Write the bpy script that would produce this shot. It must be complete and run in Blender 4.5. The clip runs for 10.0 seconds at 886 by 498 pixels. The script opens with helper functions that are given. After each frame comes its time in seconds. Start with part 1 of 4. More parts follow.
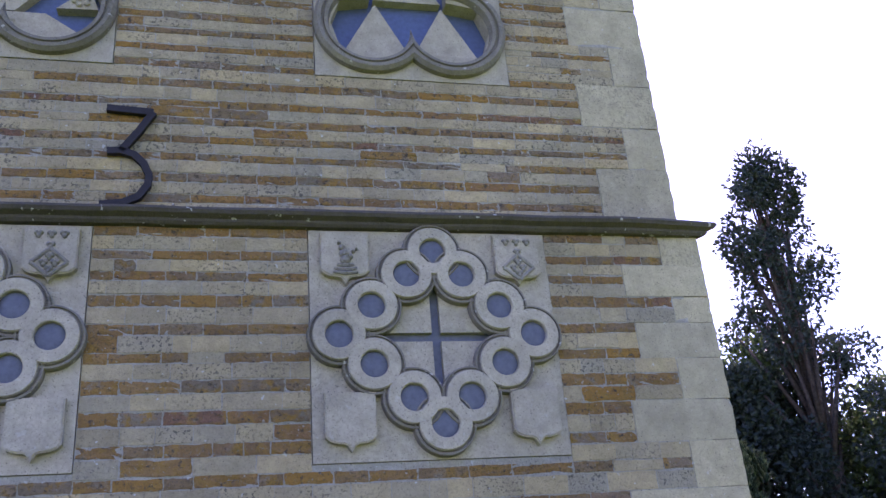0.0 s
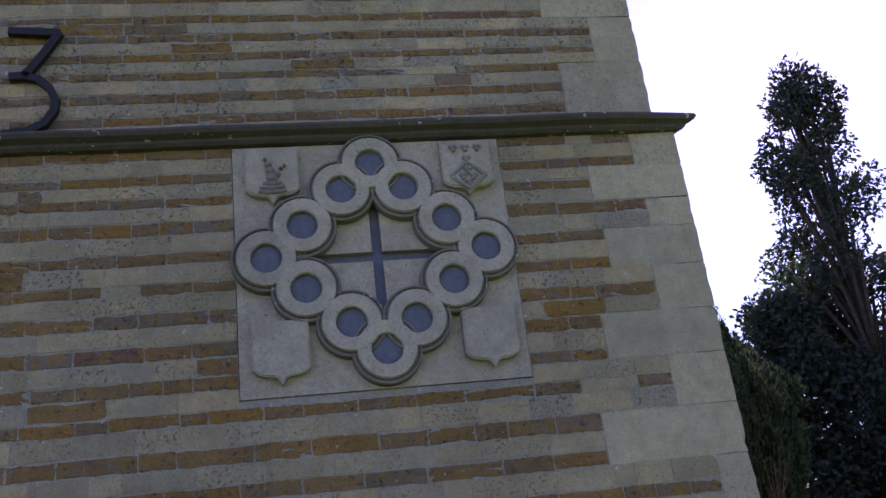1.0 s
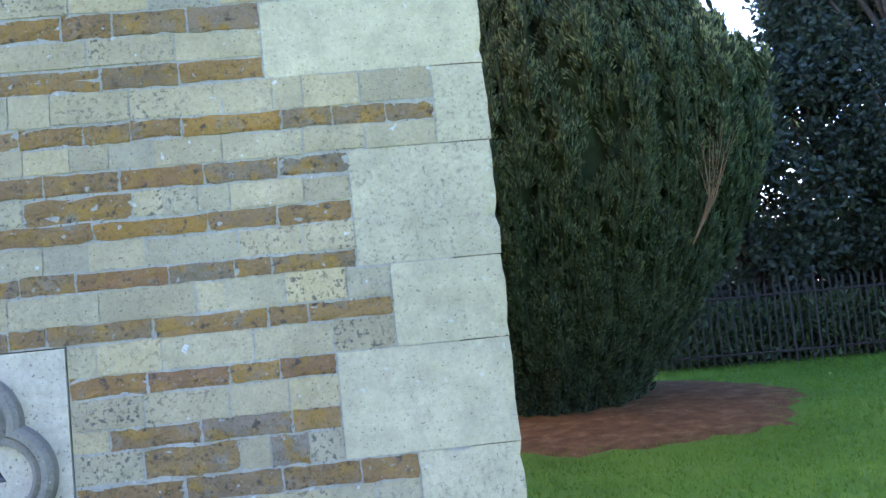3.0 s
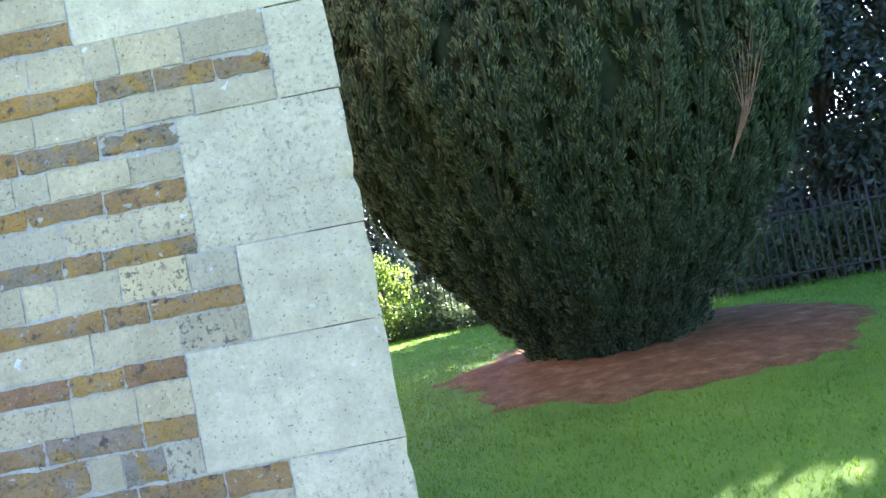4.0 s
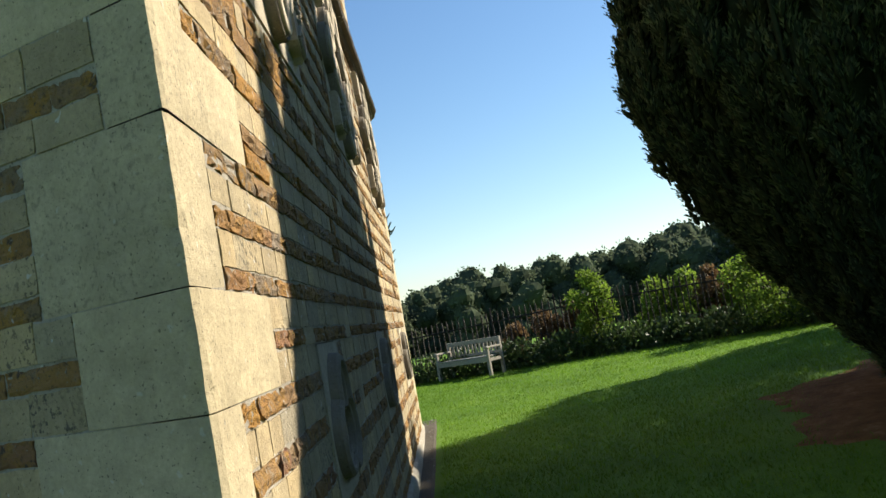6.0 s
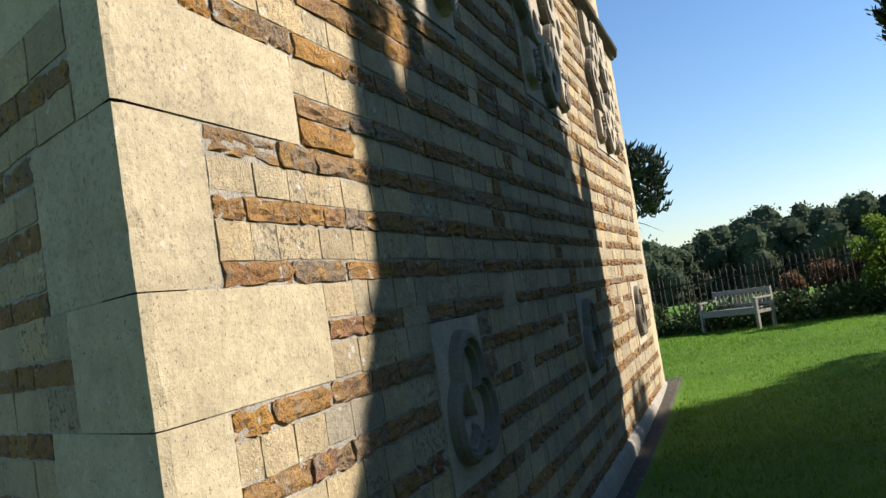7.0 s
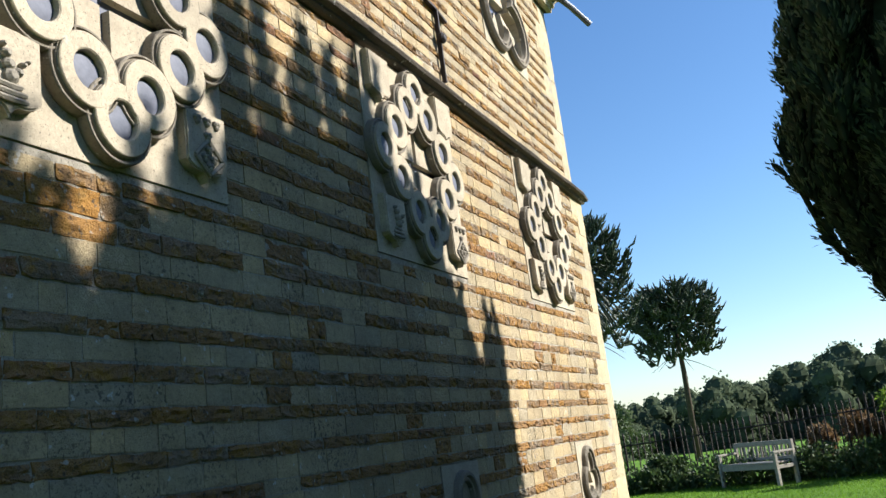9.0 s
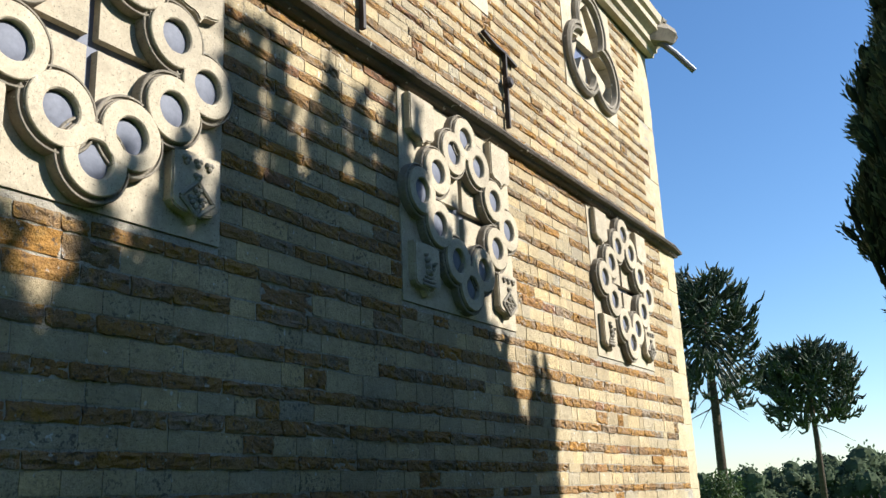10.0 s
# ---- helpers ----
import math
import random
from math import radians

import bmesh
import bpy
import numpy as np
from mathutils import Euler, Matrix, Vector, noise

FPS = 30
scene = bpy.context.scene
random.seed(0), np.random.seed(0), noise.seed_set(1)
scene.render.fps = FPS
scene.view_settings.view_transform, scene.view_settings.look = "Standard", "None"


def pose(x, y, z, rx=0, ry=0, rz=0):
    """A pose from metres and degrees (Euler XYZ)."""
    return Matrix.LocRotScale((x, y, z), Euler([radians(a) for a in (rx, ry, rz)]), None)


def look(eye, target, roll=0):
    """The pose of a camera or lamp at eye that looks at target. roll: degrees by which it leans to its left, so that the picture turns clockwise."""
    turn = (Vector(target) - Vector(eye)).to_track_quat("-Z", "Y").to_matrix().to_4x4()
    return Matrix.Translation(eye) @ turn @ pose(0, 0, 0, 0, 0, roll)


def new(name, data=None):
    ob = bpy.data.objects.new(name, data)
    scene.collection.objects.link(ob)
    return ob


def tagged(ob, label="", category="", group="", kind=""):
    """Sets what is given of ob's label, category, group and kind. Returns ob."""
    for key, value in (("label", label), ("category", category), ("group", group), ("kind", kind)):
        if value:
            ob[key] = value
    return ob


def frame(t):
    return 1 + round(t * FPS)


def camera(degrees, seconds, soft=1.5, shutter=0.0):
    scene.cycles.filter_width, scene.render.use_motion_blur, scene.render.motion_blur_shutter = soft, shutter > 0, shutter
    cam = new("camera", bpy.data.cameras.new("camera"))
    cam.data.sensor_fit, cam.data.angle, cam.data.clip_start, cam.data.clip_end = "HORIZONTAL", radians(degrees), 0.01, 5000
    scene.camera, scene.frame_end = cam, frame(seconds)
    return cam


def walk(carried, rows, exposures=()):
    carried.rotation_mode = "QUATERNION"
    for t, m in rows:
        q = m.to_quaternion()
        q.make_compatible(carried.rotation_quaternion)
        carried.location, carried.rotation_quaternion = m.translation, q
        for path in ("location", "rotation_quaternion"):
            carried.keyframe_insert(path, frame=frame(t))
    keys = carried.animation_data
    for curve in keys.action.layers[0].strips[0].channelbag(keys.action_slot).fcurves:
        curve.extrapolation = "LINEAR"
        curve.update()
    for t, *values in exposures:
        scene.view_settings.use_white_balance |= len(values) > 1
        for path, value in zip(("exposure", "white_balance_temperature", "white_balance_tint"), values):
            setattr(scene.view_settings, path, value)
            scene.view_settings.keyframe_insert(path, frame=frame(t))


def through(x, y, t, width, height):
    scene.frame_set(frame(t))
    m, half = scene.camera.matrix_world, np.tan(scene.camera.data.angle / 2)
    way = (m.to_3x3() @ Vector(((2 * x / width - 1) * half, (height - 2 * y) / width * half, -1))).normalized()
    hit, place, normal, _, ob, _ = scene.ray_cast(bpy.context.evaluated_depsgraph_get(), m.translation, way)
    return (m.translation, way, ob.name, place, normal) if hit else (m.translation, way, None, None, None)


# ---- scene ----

# ------------------------------------------------------------------ camera
cam = camera(51.70, 10.0)
# seconds, x, y, z, heading from +y towards +x, pitch, roll
PATH = [
    (0, -3.100, -5.148, 1.842, 14.21, 23.92, -4.96),
    (0.5, -2.772, -4.961, 1.796, 11.57, 26.07, -8.03),
    (1, -2.353, -4.658, 1.765, 10.17, 21.51, -7.09),
    (1.5, -1.869, -4.277, 1.678, 11.58, 16.46, -2.61),
    (2, -1.370, -3.905, 1.603, 13.25, 11.85, -4.60),
    (2.5, -0.781, -3.471, 1.470, 6.56, 6.46, -8.90),
    (2.7, -0.655, -3.343, 1.462, 5.88, 5.45, -3.90),
    (3.8, 0.132, -2.821, 1.495, -1.04, 2.47, -13.80),
    (4, 0.300, -2.718, 1.487, -2.05, 1.36, -10.98),
    (4.5, 0.630, -2.465, 1.525, -4.69, 0.86, -11.30),
    (5, 1.044, -2.144, 1.521, -12.43, 2.99, -10.20),
    (5.5, 1.262, -1.818, 1.517, -19.77, 3.74, -5.46),
    (5.8, 1.393, -1.624, 1.515, -24.93, 3.99, -9.75),
    (6, 1.492, -1.492, 1.507, -29.39, 4.33, -10.16),
    (6.2, 1.601, -1.351, 1.502, -33.44, 4.62, -8.28),
    (7.3, 1.866, -0.587, 1.582, -52.50, 4.82, -8.91),
    (7.5, 1.923, -0.464, 1.593, -54.87, 7.43, -7.48),
    (8, 2.203, -0.118, 1.612, -57.69, 11.04, -7.09),
    (8.5, 2.384, 0.178, 1.614, -55.24, 11.76, -4.14),
    (9, 2.525, 0.618, 1.619, -52.03, 12.10, -7.52),
    (9.5, 2.704, 0.978, 1.652, -55.11, 13.73, -8.05),
    (10, 2.736, 1.322, 1.677, -60.81, 15.34, -2.52),
]


def eye_pose(x, y, z, az, pitch, roll):
    a, p = radians(az), radians(pitch)
    way = Vector((math.sin(a) * math.cos(p), math.cos(a) * math.cos(p), math.sin(p)))
    return look((x, y, z), Vector((x, y, z)) + way, roll)

EXPOSURES = [(0.0, 2.45, 6000, 66), (0.5, 1.72, 6050, 65), (1.0, 1.58, 6150, 64), (1.5, 1.85, 6300, 62), (2.0, 1.6, 6600, 56), (2.5, 3.0, 5800, 42), (4.0, 3.9, 5700, 37), (4.5, 3.95, 5800, 38), (5.0, 2.95, 6100, 34), (5.5, 2.05, 6600, 31),
             (6.0, 1.1, 6650, 8), (7.3, 0.96, 6050, 14), (8.5, 1.18, 5980, 11), (10.0, 1.22, 5950, 9)]
walk(cam, [(r[0], eye_pose(*r[1:])) for r in PATH], EXPOSURES)

# ------------------------------------------------------------------ daylight
SUN_AZ, SUN_EL = 32.6, 31.8
world = bpy.data.worlds.new("sky")
scene.world = world
world.use_nodes = True
wn = world.node_tree.nodes
sky = wn.new("ShaderNodeTexSky")
sky.sky_type = "NISHITA"
sky.sun_disc = False
sky.sun_elevation = radians(SUN_EL)
sky.sun_rotation = radians(SUN_AZ)
sky.altitude = 50
sky.dust_density, sky.ozone_density = 0.2, 3.2
wn["Background"].inputs["Strength"].default_value = 0.075
rich = wn.new("ShaderNodeHueSaturation")
rich.inputs["Saturation"].default_value = 1.1
world.node_tree.links.new(sky.outputs[0], rich.inputs["Color"])
world.node_tree.links.new(rich.outputs[0], wn["Background"].inputs["Color"])
sun = new("sun", bpy.data.lights.new("sun", "SUN"))
sun.data.energy, sun.data.angle, sun.data.color = 5.0, radians(0.5), (1.0, 0.92, 0.8)
toward = Vector((math.sin(radians(SUN_AZ)) * math.cos(radians(SUN_EL)), math.cos(radians(SUN_AZ)) * math.cos(radians(SUN_EL)), math.sin(radians(SUN_EL))))
sun.matrix_world = look(toward * 60, (0, 0, 0))


# ------------------------------------------------------------------ materials
def material(name, rough=0.9, metal=0.0, spec=0.3):
    m = bpy.data.materials.new(name)
    m.use_nodes = True
    b = m.node_tree.nodes["Principled BSDF"]
    b.inputs["Roughness"].default_value = rough
    b.inputs["Metallic"].default_value = metal
    b.inputs["Specular IOR Level"].default_value = spec
    return m, m.node_tree.nodes, m.node_tree.links, b


def noise_tex(N, L, scale, detail=5, rough=0.6, vec=None):
    n = N.new("ShaderNodeTexNoise")
    n.inputs["Scale"].default_value = scale
    n.inputs["Detail"].default_value = detail
    n.inputs["Roughness"].default_value = rough
    if vec is not None:
        L.new(vec, n.inputs["Vector"])
    return n.outputs["Fac"]


def ramp(N, L, fac, stops):
    r = N.new("ShaderNodeValToRGB")
    e = r.color_ramp.elements
    while len(e) < len(stops):
        e.new(0.5)
    for el, (p, c) in zip(e, stops):
        el.position = p
        el.color = (*c, 1) if isinstance(c, tuple) else (c, c, c, 1)
    L.new(fac, r.inputs[0])
    return r.outputs[0]


def mix(N, L, fac, a, b, mode="MIX"):
    m = N.new("ShaderNodeMix")
    m.data_type, m.blend_type = "RGBA", mode
    for sock, v in ((0, fac), (6, a), (7, b)):
        if isinstance(v, (int, float)):
            m.inputs[sock].default_value = v
        elif isinstance(v, tuple):
            m.inputs[sock].default_value = (*v, 1)
        else:
            L.new(v, m.inputs[sock])
    return m.outputs[2]


def bump(N, L, b, height, strength, dist, prev=None):
    n = N.new("ShaderNodeBump")
    n.inputs["Strength"].default_value, n.inputs["Distance"].default_value = strength, dist
    L.new(height, n.inputs["Height"])
    if prev is not None:
        L.new(prev, n.inputs["Normal"])
    L.new(n.outputs[0], b.inputs["Normal"])
    return n.outputs[0]


def position(N):
    return N.new("ShaderNodeNewGeometry").outputs["Position"]


def piece_random(N, island):
    return N.new("ShaderNodeNewGeometry").outputs["Random Per Island"] if island else N.new("ShaderNodeObjectInfo").outputs["Random"]


def stone(name, tones, island=False, lichen=0.5, pits=0.5, rough_scale=1.0, rough_amp=1.0, patches=()):
    """Weathered stone: a tone per piece, mottling, dark and white lichen spots, pits."""
    m, N, L, b = material(name, 0.92, 0, 0.2)
    p = position(N)
    tone = ramp(N, L, piece_random(N, island), tones)
    for scale, lo, hi, c in patches:
        tone = mix(N, L, ramp(N, L, noise_tex(N, L, scale, 4, 0.65, p), [(lo, 0.0), (hi, 1.0)]), tone, c)
    mott = ramp(N, L, noise_tex(N, L, 9, 6, 0.7, p), [(0.3, 0.62), (0.7, 1.0)])
    col = mix(N, L, 0.75, tone, mott, "MULTIPLY")
    fine = ramp(N, L, noise_tex(N, L, 70, 4, 0.7, p), [(0.3, 0.72), (0.65, 1.0)])
    col = mix(N, L, 0.6, col, fine, "MULTIPLY")
    # dark lichen in blotches that break up into specks
    big = ramp(N, L, noise_tex(N, L, 2.6, 4, 0.65, p), [(0.38, 0.1), (0.56, 1.0)])
    speck = ramp(N, L, noise_tex(N, L, 48, 4, 0.65, p), [(0.535, 0.0), (0.6, 1.0)])
    # some pieces carry much of it, most only a little
    times = N.new("ShaderNodeMath")
    times.operation = "MULTIPLY"
    times.inputs[1].default_value = 17.0
    L.new(piece_random(N, island), times.inputs[0])
    part_of = N.new("ShaderNodeMath")
    part_of.operation = "FRACT"
    L.new(times.outputs[0], part_of.inputs[0])
    share = ramp(N, L, part_of.outputs[0], [(0.35, 0.25), (0.7, 1.0)])
    spots = mix(N, L, 1.0, mix(N, L, 1.0, big, speck, "MULTIPLY"), share, "MULTIPLY")
    col = mix(N, L, mix(N, L, lichen, (0, 0, 0), spots), col, (0.075, 0.07, 0.06))
    white = ramp(N, L, noise_tex(N, L, 21, 2, 0.5, p), [(0.69, 0.0), (0.72, 1.0)])
    col = mix(N, L, mix(N, L, lichen, (0, 0, 0), white), col, (0.62, 0.6, 0.54))
    # small dark pits and crumbs
    crumb = ramp(N, L, noise_tex(N, L, 95, 2, 0.5, p), [(0.64, 0.0), (0.7, 1.0)])
    col = mix(N, L, mix(N, L, 0.7, (0, 0, 0), crumb), col, (0.1, 0.085, 0.065))
    # broad weather stains
    stain = ramp(N, L, noise_tex(N, L, 0.9, 5, 0.6, p), [(0.35, 0.7), (0.65, 1.0)])
    col = mix(N, L, 0.8, col, stain, "MULTIPLY")
    L.new(col, b.inputs["Base Color"])
    h1 = noise_tex(N, L, 28 * rough_scale, 6, 0.75, p)
    n1 = bump(N, L, b, h1, 0.75, 0.022 * rough_amp)
    v = N.new("ShaderNodeTexVoronoi")
    v.inputs["Scale"].default_value = 55
    L.new(p, v.inputs["Vector"])
    hole = ramp(N, L, v.outputs["Distance"], [(0.06, 0.0), (0.2, 1.0)])
    bump(N, L, b, hole, pits, 0.008, n1)
    return m


PALE = [(0.0, (0.474, 0.376, 0.229)), (0.3, (0.618, 0.483, 0.280)), (0.55, (0.515, 0.425, 0.271)), (0.8, (0.681, 0.512, 0.271)), (1.0, (0.453, 0.387, 0.271))]
IRON = [(0.0, (0.385, 0.227, 0.107)), (0.2, (0.464, 0.250, 0.081)), (0.4, (0.336, 0.246, 0.155)), (0.58, (0.395, 0.227, 0.099)), (0.74, (0.534, 0.269, 0.061)), (0.86, (0.376, 0.297, 0.215)), (0.95, (0.435, 0.227, 0.086)), (1.0, (0.346, 0.176, 0.112))]
CRAGS = ((8, 0.57, 0.68, (0.37, 0.3, 0.21)), (12, 0.5, 0.62, (0.5, 0.275, 0.07)), (26, 0.57, 0.66, (0.16, 0.115, 0.08)), (45, 0.62, 0.68, (0.47, 0.42, 0.33)))
M_PALE = stone("limestone", PALE, False, 0.78)
M_PALE_J = stone("limestone_courses", PALE, True, 0.78)
M_IRON = stone("ironstone", IRON, False, 0.55, 1.0, 0.8, 2.7, CRAGS)
M_IRON_J = stone("ironstone_courses", IRON, True, 0.55, 1.0, 0.8, 2.7, CRAGS)
M_QUOIN = stone("quoin_limestone", [(0.0, (0.564, 0.473, 0.307)), (1.0, (0.645, 0.534, 0.331))], False, 0.35, 0.3, 0.9, 0.5)
M_PANEL = stone("carved_limestone", [(0.0, (0.554, 0.475, 0.350)), (1.0, (0.610, 0.520, 0.375))], False, 0.2, 0.15, 1.0, 0.35)
M_RELIEF = stone("weathered_relief_stone", [(0.0, (0.34, 0.30, 0.24)), (1.0, (0.38, 0.34, 0.27))], False, 0.5, 0.2, 1.0, 0.4)
# weathered stone, darkened further to include the shadow round the mouldings
M_HOOD = stone("weathered_shade_toned_stone", [(0.0, (0.27, 0.235, 0.18)), (1.0, (0.33, 0.285, 0.22))], False, 0.6, 0.3, 1.0, 0.5)
M_MOULD = stone("ledge_stone", [(0.0, (0.14, 0.118, 0.095)), (1.0, (0.17, 0.143, 0.115))], False, 0.8, 0.3)
M_MORTAR = stone("mortar", [(0.0, (0.50, 0.45, 0.36)), (1.0, (0.50, 0.45, 0.36))], False, 0.6, 0.6)
# gravel tone darkened to hold the shadow along the wall foot
M_GRAVEL = stone("gravel", [(0.0, (0.14, 0.12, 0.09)), (1.0, (0.17, 0.145, 0.105))], False, 0.8, 0.9, 1.0, 2.0)


def plain(name, color, rough, metal=0.0, spec=0.4, scale=18.0, depth=0.35, bumps=0.2):
    m, N, L, b = material(name, rough, metal, spec)
    p = position(N)
    k = ramp(N, L, noise_tex(N, L, scale, 5, 0.65, p), [(0.3, 1 - depth), (0.7, 1.0)])
    L.new(mix(N, L, 1.0, color, k, "MULTIPLY"), b.inputs["Base Color"])
    bump(N, L, b, noise_tex(N, L, scale * 3, 4, 0.6, p), bumps, 0.01)
    return m


M_RAIL = plain("weathered_rail_iron", (0.055, 0.045, 0.038), 0.75, 0.2, 0.3, 30, 0.5)
M_IRONBAR = plain("wrought_iron", (0.035, 0.028, 0.026), 0.6, 0.4)
M_LEAD = plain("lead", (0.16, 0.17, 0.19), 0.55, 0.5)
M_GLASS_BLUE = plain("blue_leaded_glass", (0.09, 0.12, 0.22), 0.4, 0, 0.5, 30, 0.3, 0.05)
# dusty grey glass with reflected sky blue mixed into the base colour
M_GLASS = plain("dusty_sky_tinted_glass", (0.14, 0.148, 0.185), 0.6, 0, 0.25, 30, 0.3, 0.05)
# near-black colour painted as the darkness of an unlit interior
M_DARK = plain("dark_void", (0.012, 0.012, 0.013), 0.9)
M_TIMBER = plain("silvered_teak", (0.42, 0.38, 0.32), 0.85, 0, 0.2, 40, 0.45)
M_BARK = plain("bark", (0.11, 0.085, 0.065), 0.95, 0, 0.1, 14, 0.6, 0.8)
M_TWIG = plain("bare_twigs", (0.2, 0.135, 0.08), 0.9, 0, 0.1, 20, 0.4)


def leafy(name, lo, hi, gloss=0.35, through=0.25):
    m, N, L, b = material(name, 0.55, 0, gloss)
    r = N.new("ShaderNodeNewGeometry").outputs["Random Per Island"]
    tone = ramp(N, L, r, [(0.0, lo), (1.0, hi)])
    k = ramp(N, L, noise_tex(N, L, 1.7, 4, 0.6, position(N)), [(0.3, 0.6), (0.7, 1.0)])
    col = mix(N, L, 1.0, tone, k, "MULTIPLY")
    L.new(col, b.inputs["Base Color"])
    t = N.new("ShaderNodeBsdfTranslucent")
    L.new(col, t.inputs["Color"])
    s = N.new("ShaderNodeMixShader")
    s.inputs[0].default_value = through
    L.new(b.outputs[0], s.inputs[1])
    L.new(t.outputs[0], s.inputs[2])
    L.new(s.outputs[0], N["Material Output"].inputs["Surface"])
    return m


M_YEW = leafy("yew_needles", (0.051, 0.084, 0.042), (0.107, 0.152, 0.067), 0.15, 0.12)
# dark colour that stands in for the shade deep in the crown
M_YEW_CORE = plain("yew_inner_shade", (0.03, 0.046, 0.024), 1.0, 0, 0.05, 8, 0.6, 0.6)
M_PUZZLE = leafy("monkey_puzzle_scales", (0.035, 0.05, 0.03), (0.075, 0.095, 0.055), 0.3, 0.08)
M_LEAF = leafy("broad_leaves", (0.045, 0.08, 0.025), (0.10, 0.15, 0.045), 0.4, 0.35)
M_LEAF_LIT = leafy("light_shrub_leaves", (0.11, 0.19, 0.02), (0.25, 0.36, 0.05), 0.3, 0.6)
M_LEAF_RED = leafy("reddish_shrub_leaves", (0.15, 0.085, 0.04), (0.25, 0.165, 0.08), 0.3, 0.4)
M_CONIFER = leafy("dark_conifer_leaves", (0.022, 0.038, 0.022), (0.05, 0.07, 0.04), 0.35, 0.15)
# leaf tones lightened to carry the haze of distance in their colour
M_WOOD_FAR = leafy("far_wood_hazed_leaves", (0.085, 0.11, 0.06), (0.15, 0.185, 0.105), 0.03, 0.35)
# darker green painted as the shade between the far leaves
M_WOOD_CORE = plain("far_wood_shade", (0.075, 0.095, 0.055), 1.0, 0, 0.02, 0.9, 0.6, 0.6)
M_BLADE = leafy("grass_blades", (0.112, 0.235, 0.018), (0.19, 0.335, 0.032), 0.1, 0.55)


def ground_material():
    m, N, L, b = material("lawn", 0.9, 0, 0.15)
    p = position(N)
    c = ramp(N, L, noise_tex(N, L, 0.8, 6, 0.65, p), [(0.3, (0.086, 0.188, 0.016)), (0.55, (0.128, 0.25, 0.022)), (0.75, (0.178, 0.285, 0.036))])
    k = ramp(N, L, noise_tex(N, L, 60, 3, 0.7, p), [(0.3, 0.5), (0.7, 1.0)])
    L.new(mix(N, L, 0.8, c, k, "MULTIPLY"), b.inputs["Base Color"])
    bump(N, L, b, noise_tex(N, L, 90, 3, 0.7, p), 0.7, 0.03)
    return m


M_LAWN = ground_material()


def mulch_material():
    m, N, L, b = material("needle_mulch", 0.95, 0, 0.1)
    p = position(N)
    c = ramp(N, L, noise_tex(N, L, 5, 7, 0.75, p), [(0.3, (0.1, 0.052, 0.02)), (0.55, (0.2, 0.108, 0.042)), (0.8, (0.36, 0.25, 0.14))])
    L.new(c, b.inputs["Base Color"])
    bump(N, L, b, noise_tex(N, L, 60, 4, 0.8, p), 0.9, 0.03)
    return m


M_MULCH = mulch_material()


# ------------------------------------------------------------------ builders
def empty(name):
    return new(name, None)


def part(name, bm, mat, parent=None, label="", smooth=False):
    me = bpy.data.meshes.new(name)
    bm.to_mesh(me)
    bm.free()
    me.materials.append(mat)
    me.polygons.foreach_set("use_smooth", [bool(smooth)] * len(me.polygons))
    ob = new(name, me)
    if parent is not None:
        ob.parent = parent
    return tagged(ob, label) if label else ob


def raw(name, verts, faces, mat, parent=None, smooth=False):
    """One mesh from arrays of corners and equal-sided faces."""
    me = bpy.data.meshes.new(name)
    verts, faces = np.asarray(verts, dtype=np.float32), np.asarray(faces, dtype=np.int32)
    k = faces.shape[1]
    me.vertices.add(len(verts))
    me.vertices.foreach_set("co", verts.ravel())
    me.loops.add(faces.size)
    me.loops.foreach_set("vertex_index", faces.ravel())
    me.polygons.add(len(faces))
    me.polygons.foreach_set("loop_start", np.arange(0, faces.size, k, dtype=np.int32))
    me.update(calc_edges=True)
    me.validate()
    me.materials.append(mat)
    me.polygons.foreach_set("use_smooth", [bool(smooth)] * len(me.polygons))
    ob = new(name, me)
    if parent is not None:
        ob.parent = parent
    return ob


def box(bm, x0, x1, y0, y1, z0, z1):
    v = [bm.verts.new(c) for c in ((x0, y0, z0), (x1, y0, z0), (x1, y1, z0), (x0, y1, z0), (x0, y0, z1), (x1, y0, z1), (x1, y1, z1), (x0, y1, z1))]
    for f in ((0, 3, 2, 1), (4, 5, 6, 7), (0, 1, 5, 4), (1, 2, 6, 5), (2, 3, 7, 6), (3, 0, 4, 7)):
        bm.faces.new([v[i] for i in f])


def boxes(*dims, bevel=0.0):
    bm = bmesh.new()
    for d in dims:
        box(bm, *d)
    if bevel:
        bmesh.ops.bevel(bm, geom=bm.edges[:], offset=bevel, segments=2, affect="EDGES", profile=0.6)
    return bm


def tube(bm, pts, radii, seg=8):
    """A tapering round bar along a line of points."""
    rings = []
    pts = [Vector(p) for p in pts]
    for i, p in enumerate(pts):
        d = (pts[min(i + 1, len(pts) - 1)] - pts[max(i - 1, 0)]).normalized()
        a = d.orthogonal().normalized() if abs(d.z) > 0.95 else d.cross(Vector((0, 0, 1))).normalized()
        c = d.cross(a)
        rings.append([bm.verts.new(p + (a * math.cos(k * 2 * math.pi / seg) + c * math.sin(k * 2 * math.pi / seg)) * radii[i]) for k in range(seg)])
    for r, s in zip(rings, rings[1:]):
        for k in range(seg):
            bm.faces.new((r[k], r[(k + 1) % seg], s[(k + 1) % seg], s[k]))
    bm.faces.new(rings[0][::-1])
    bm.faces.new(rings[-1])


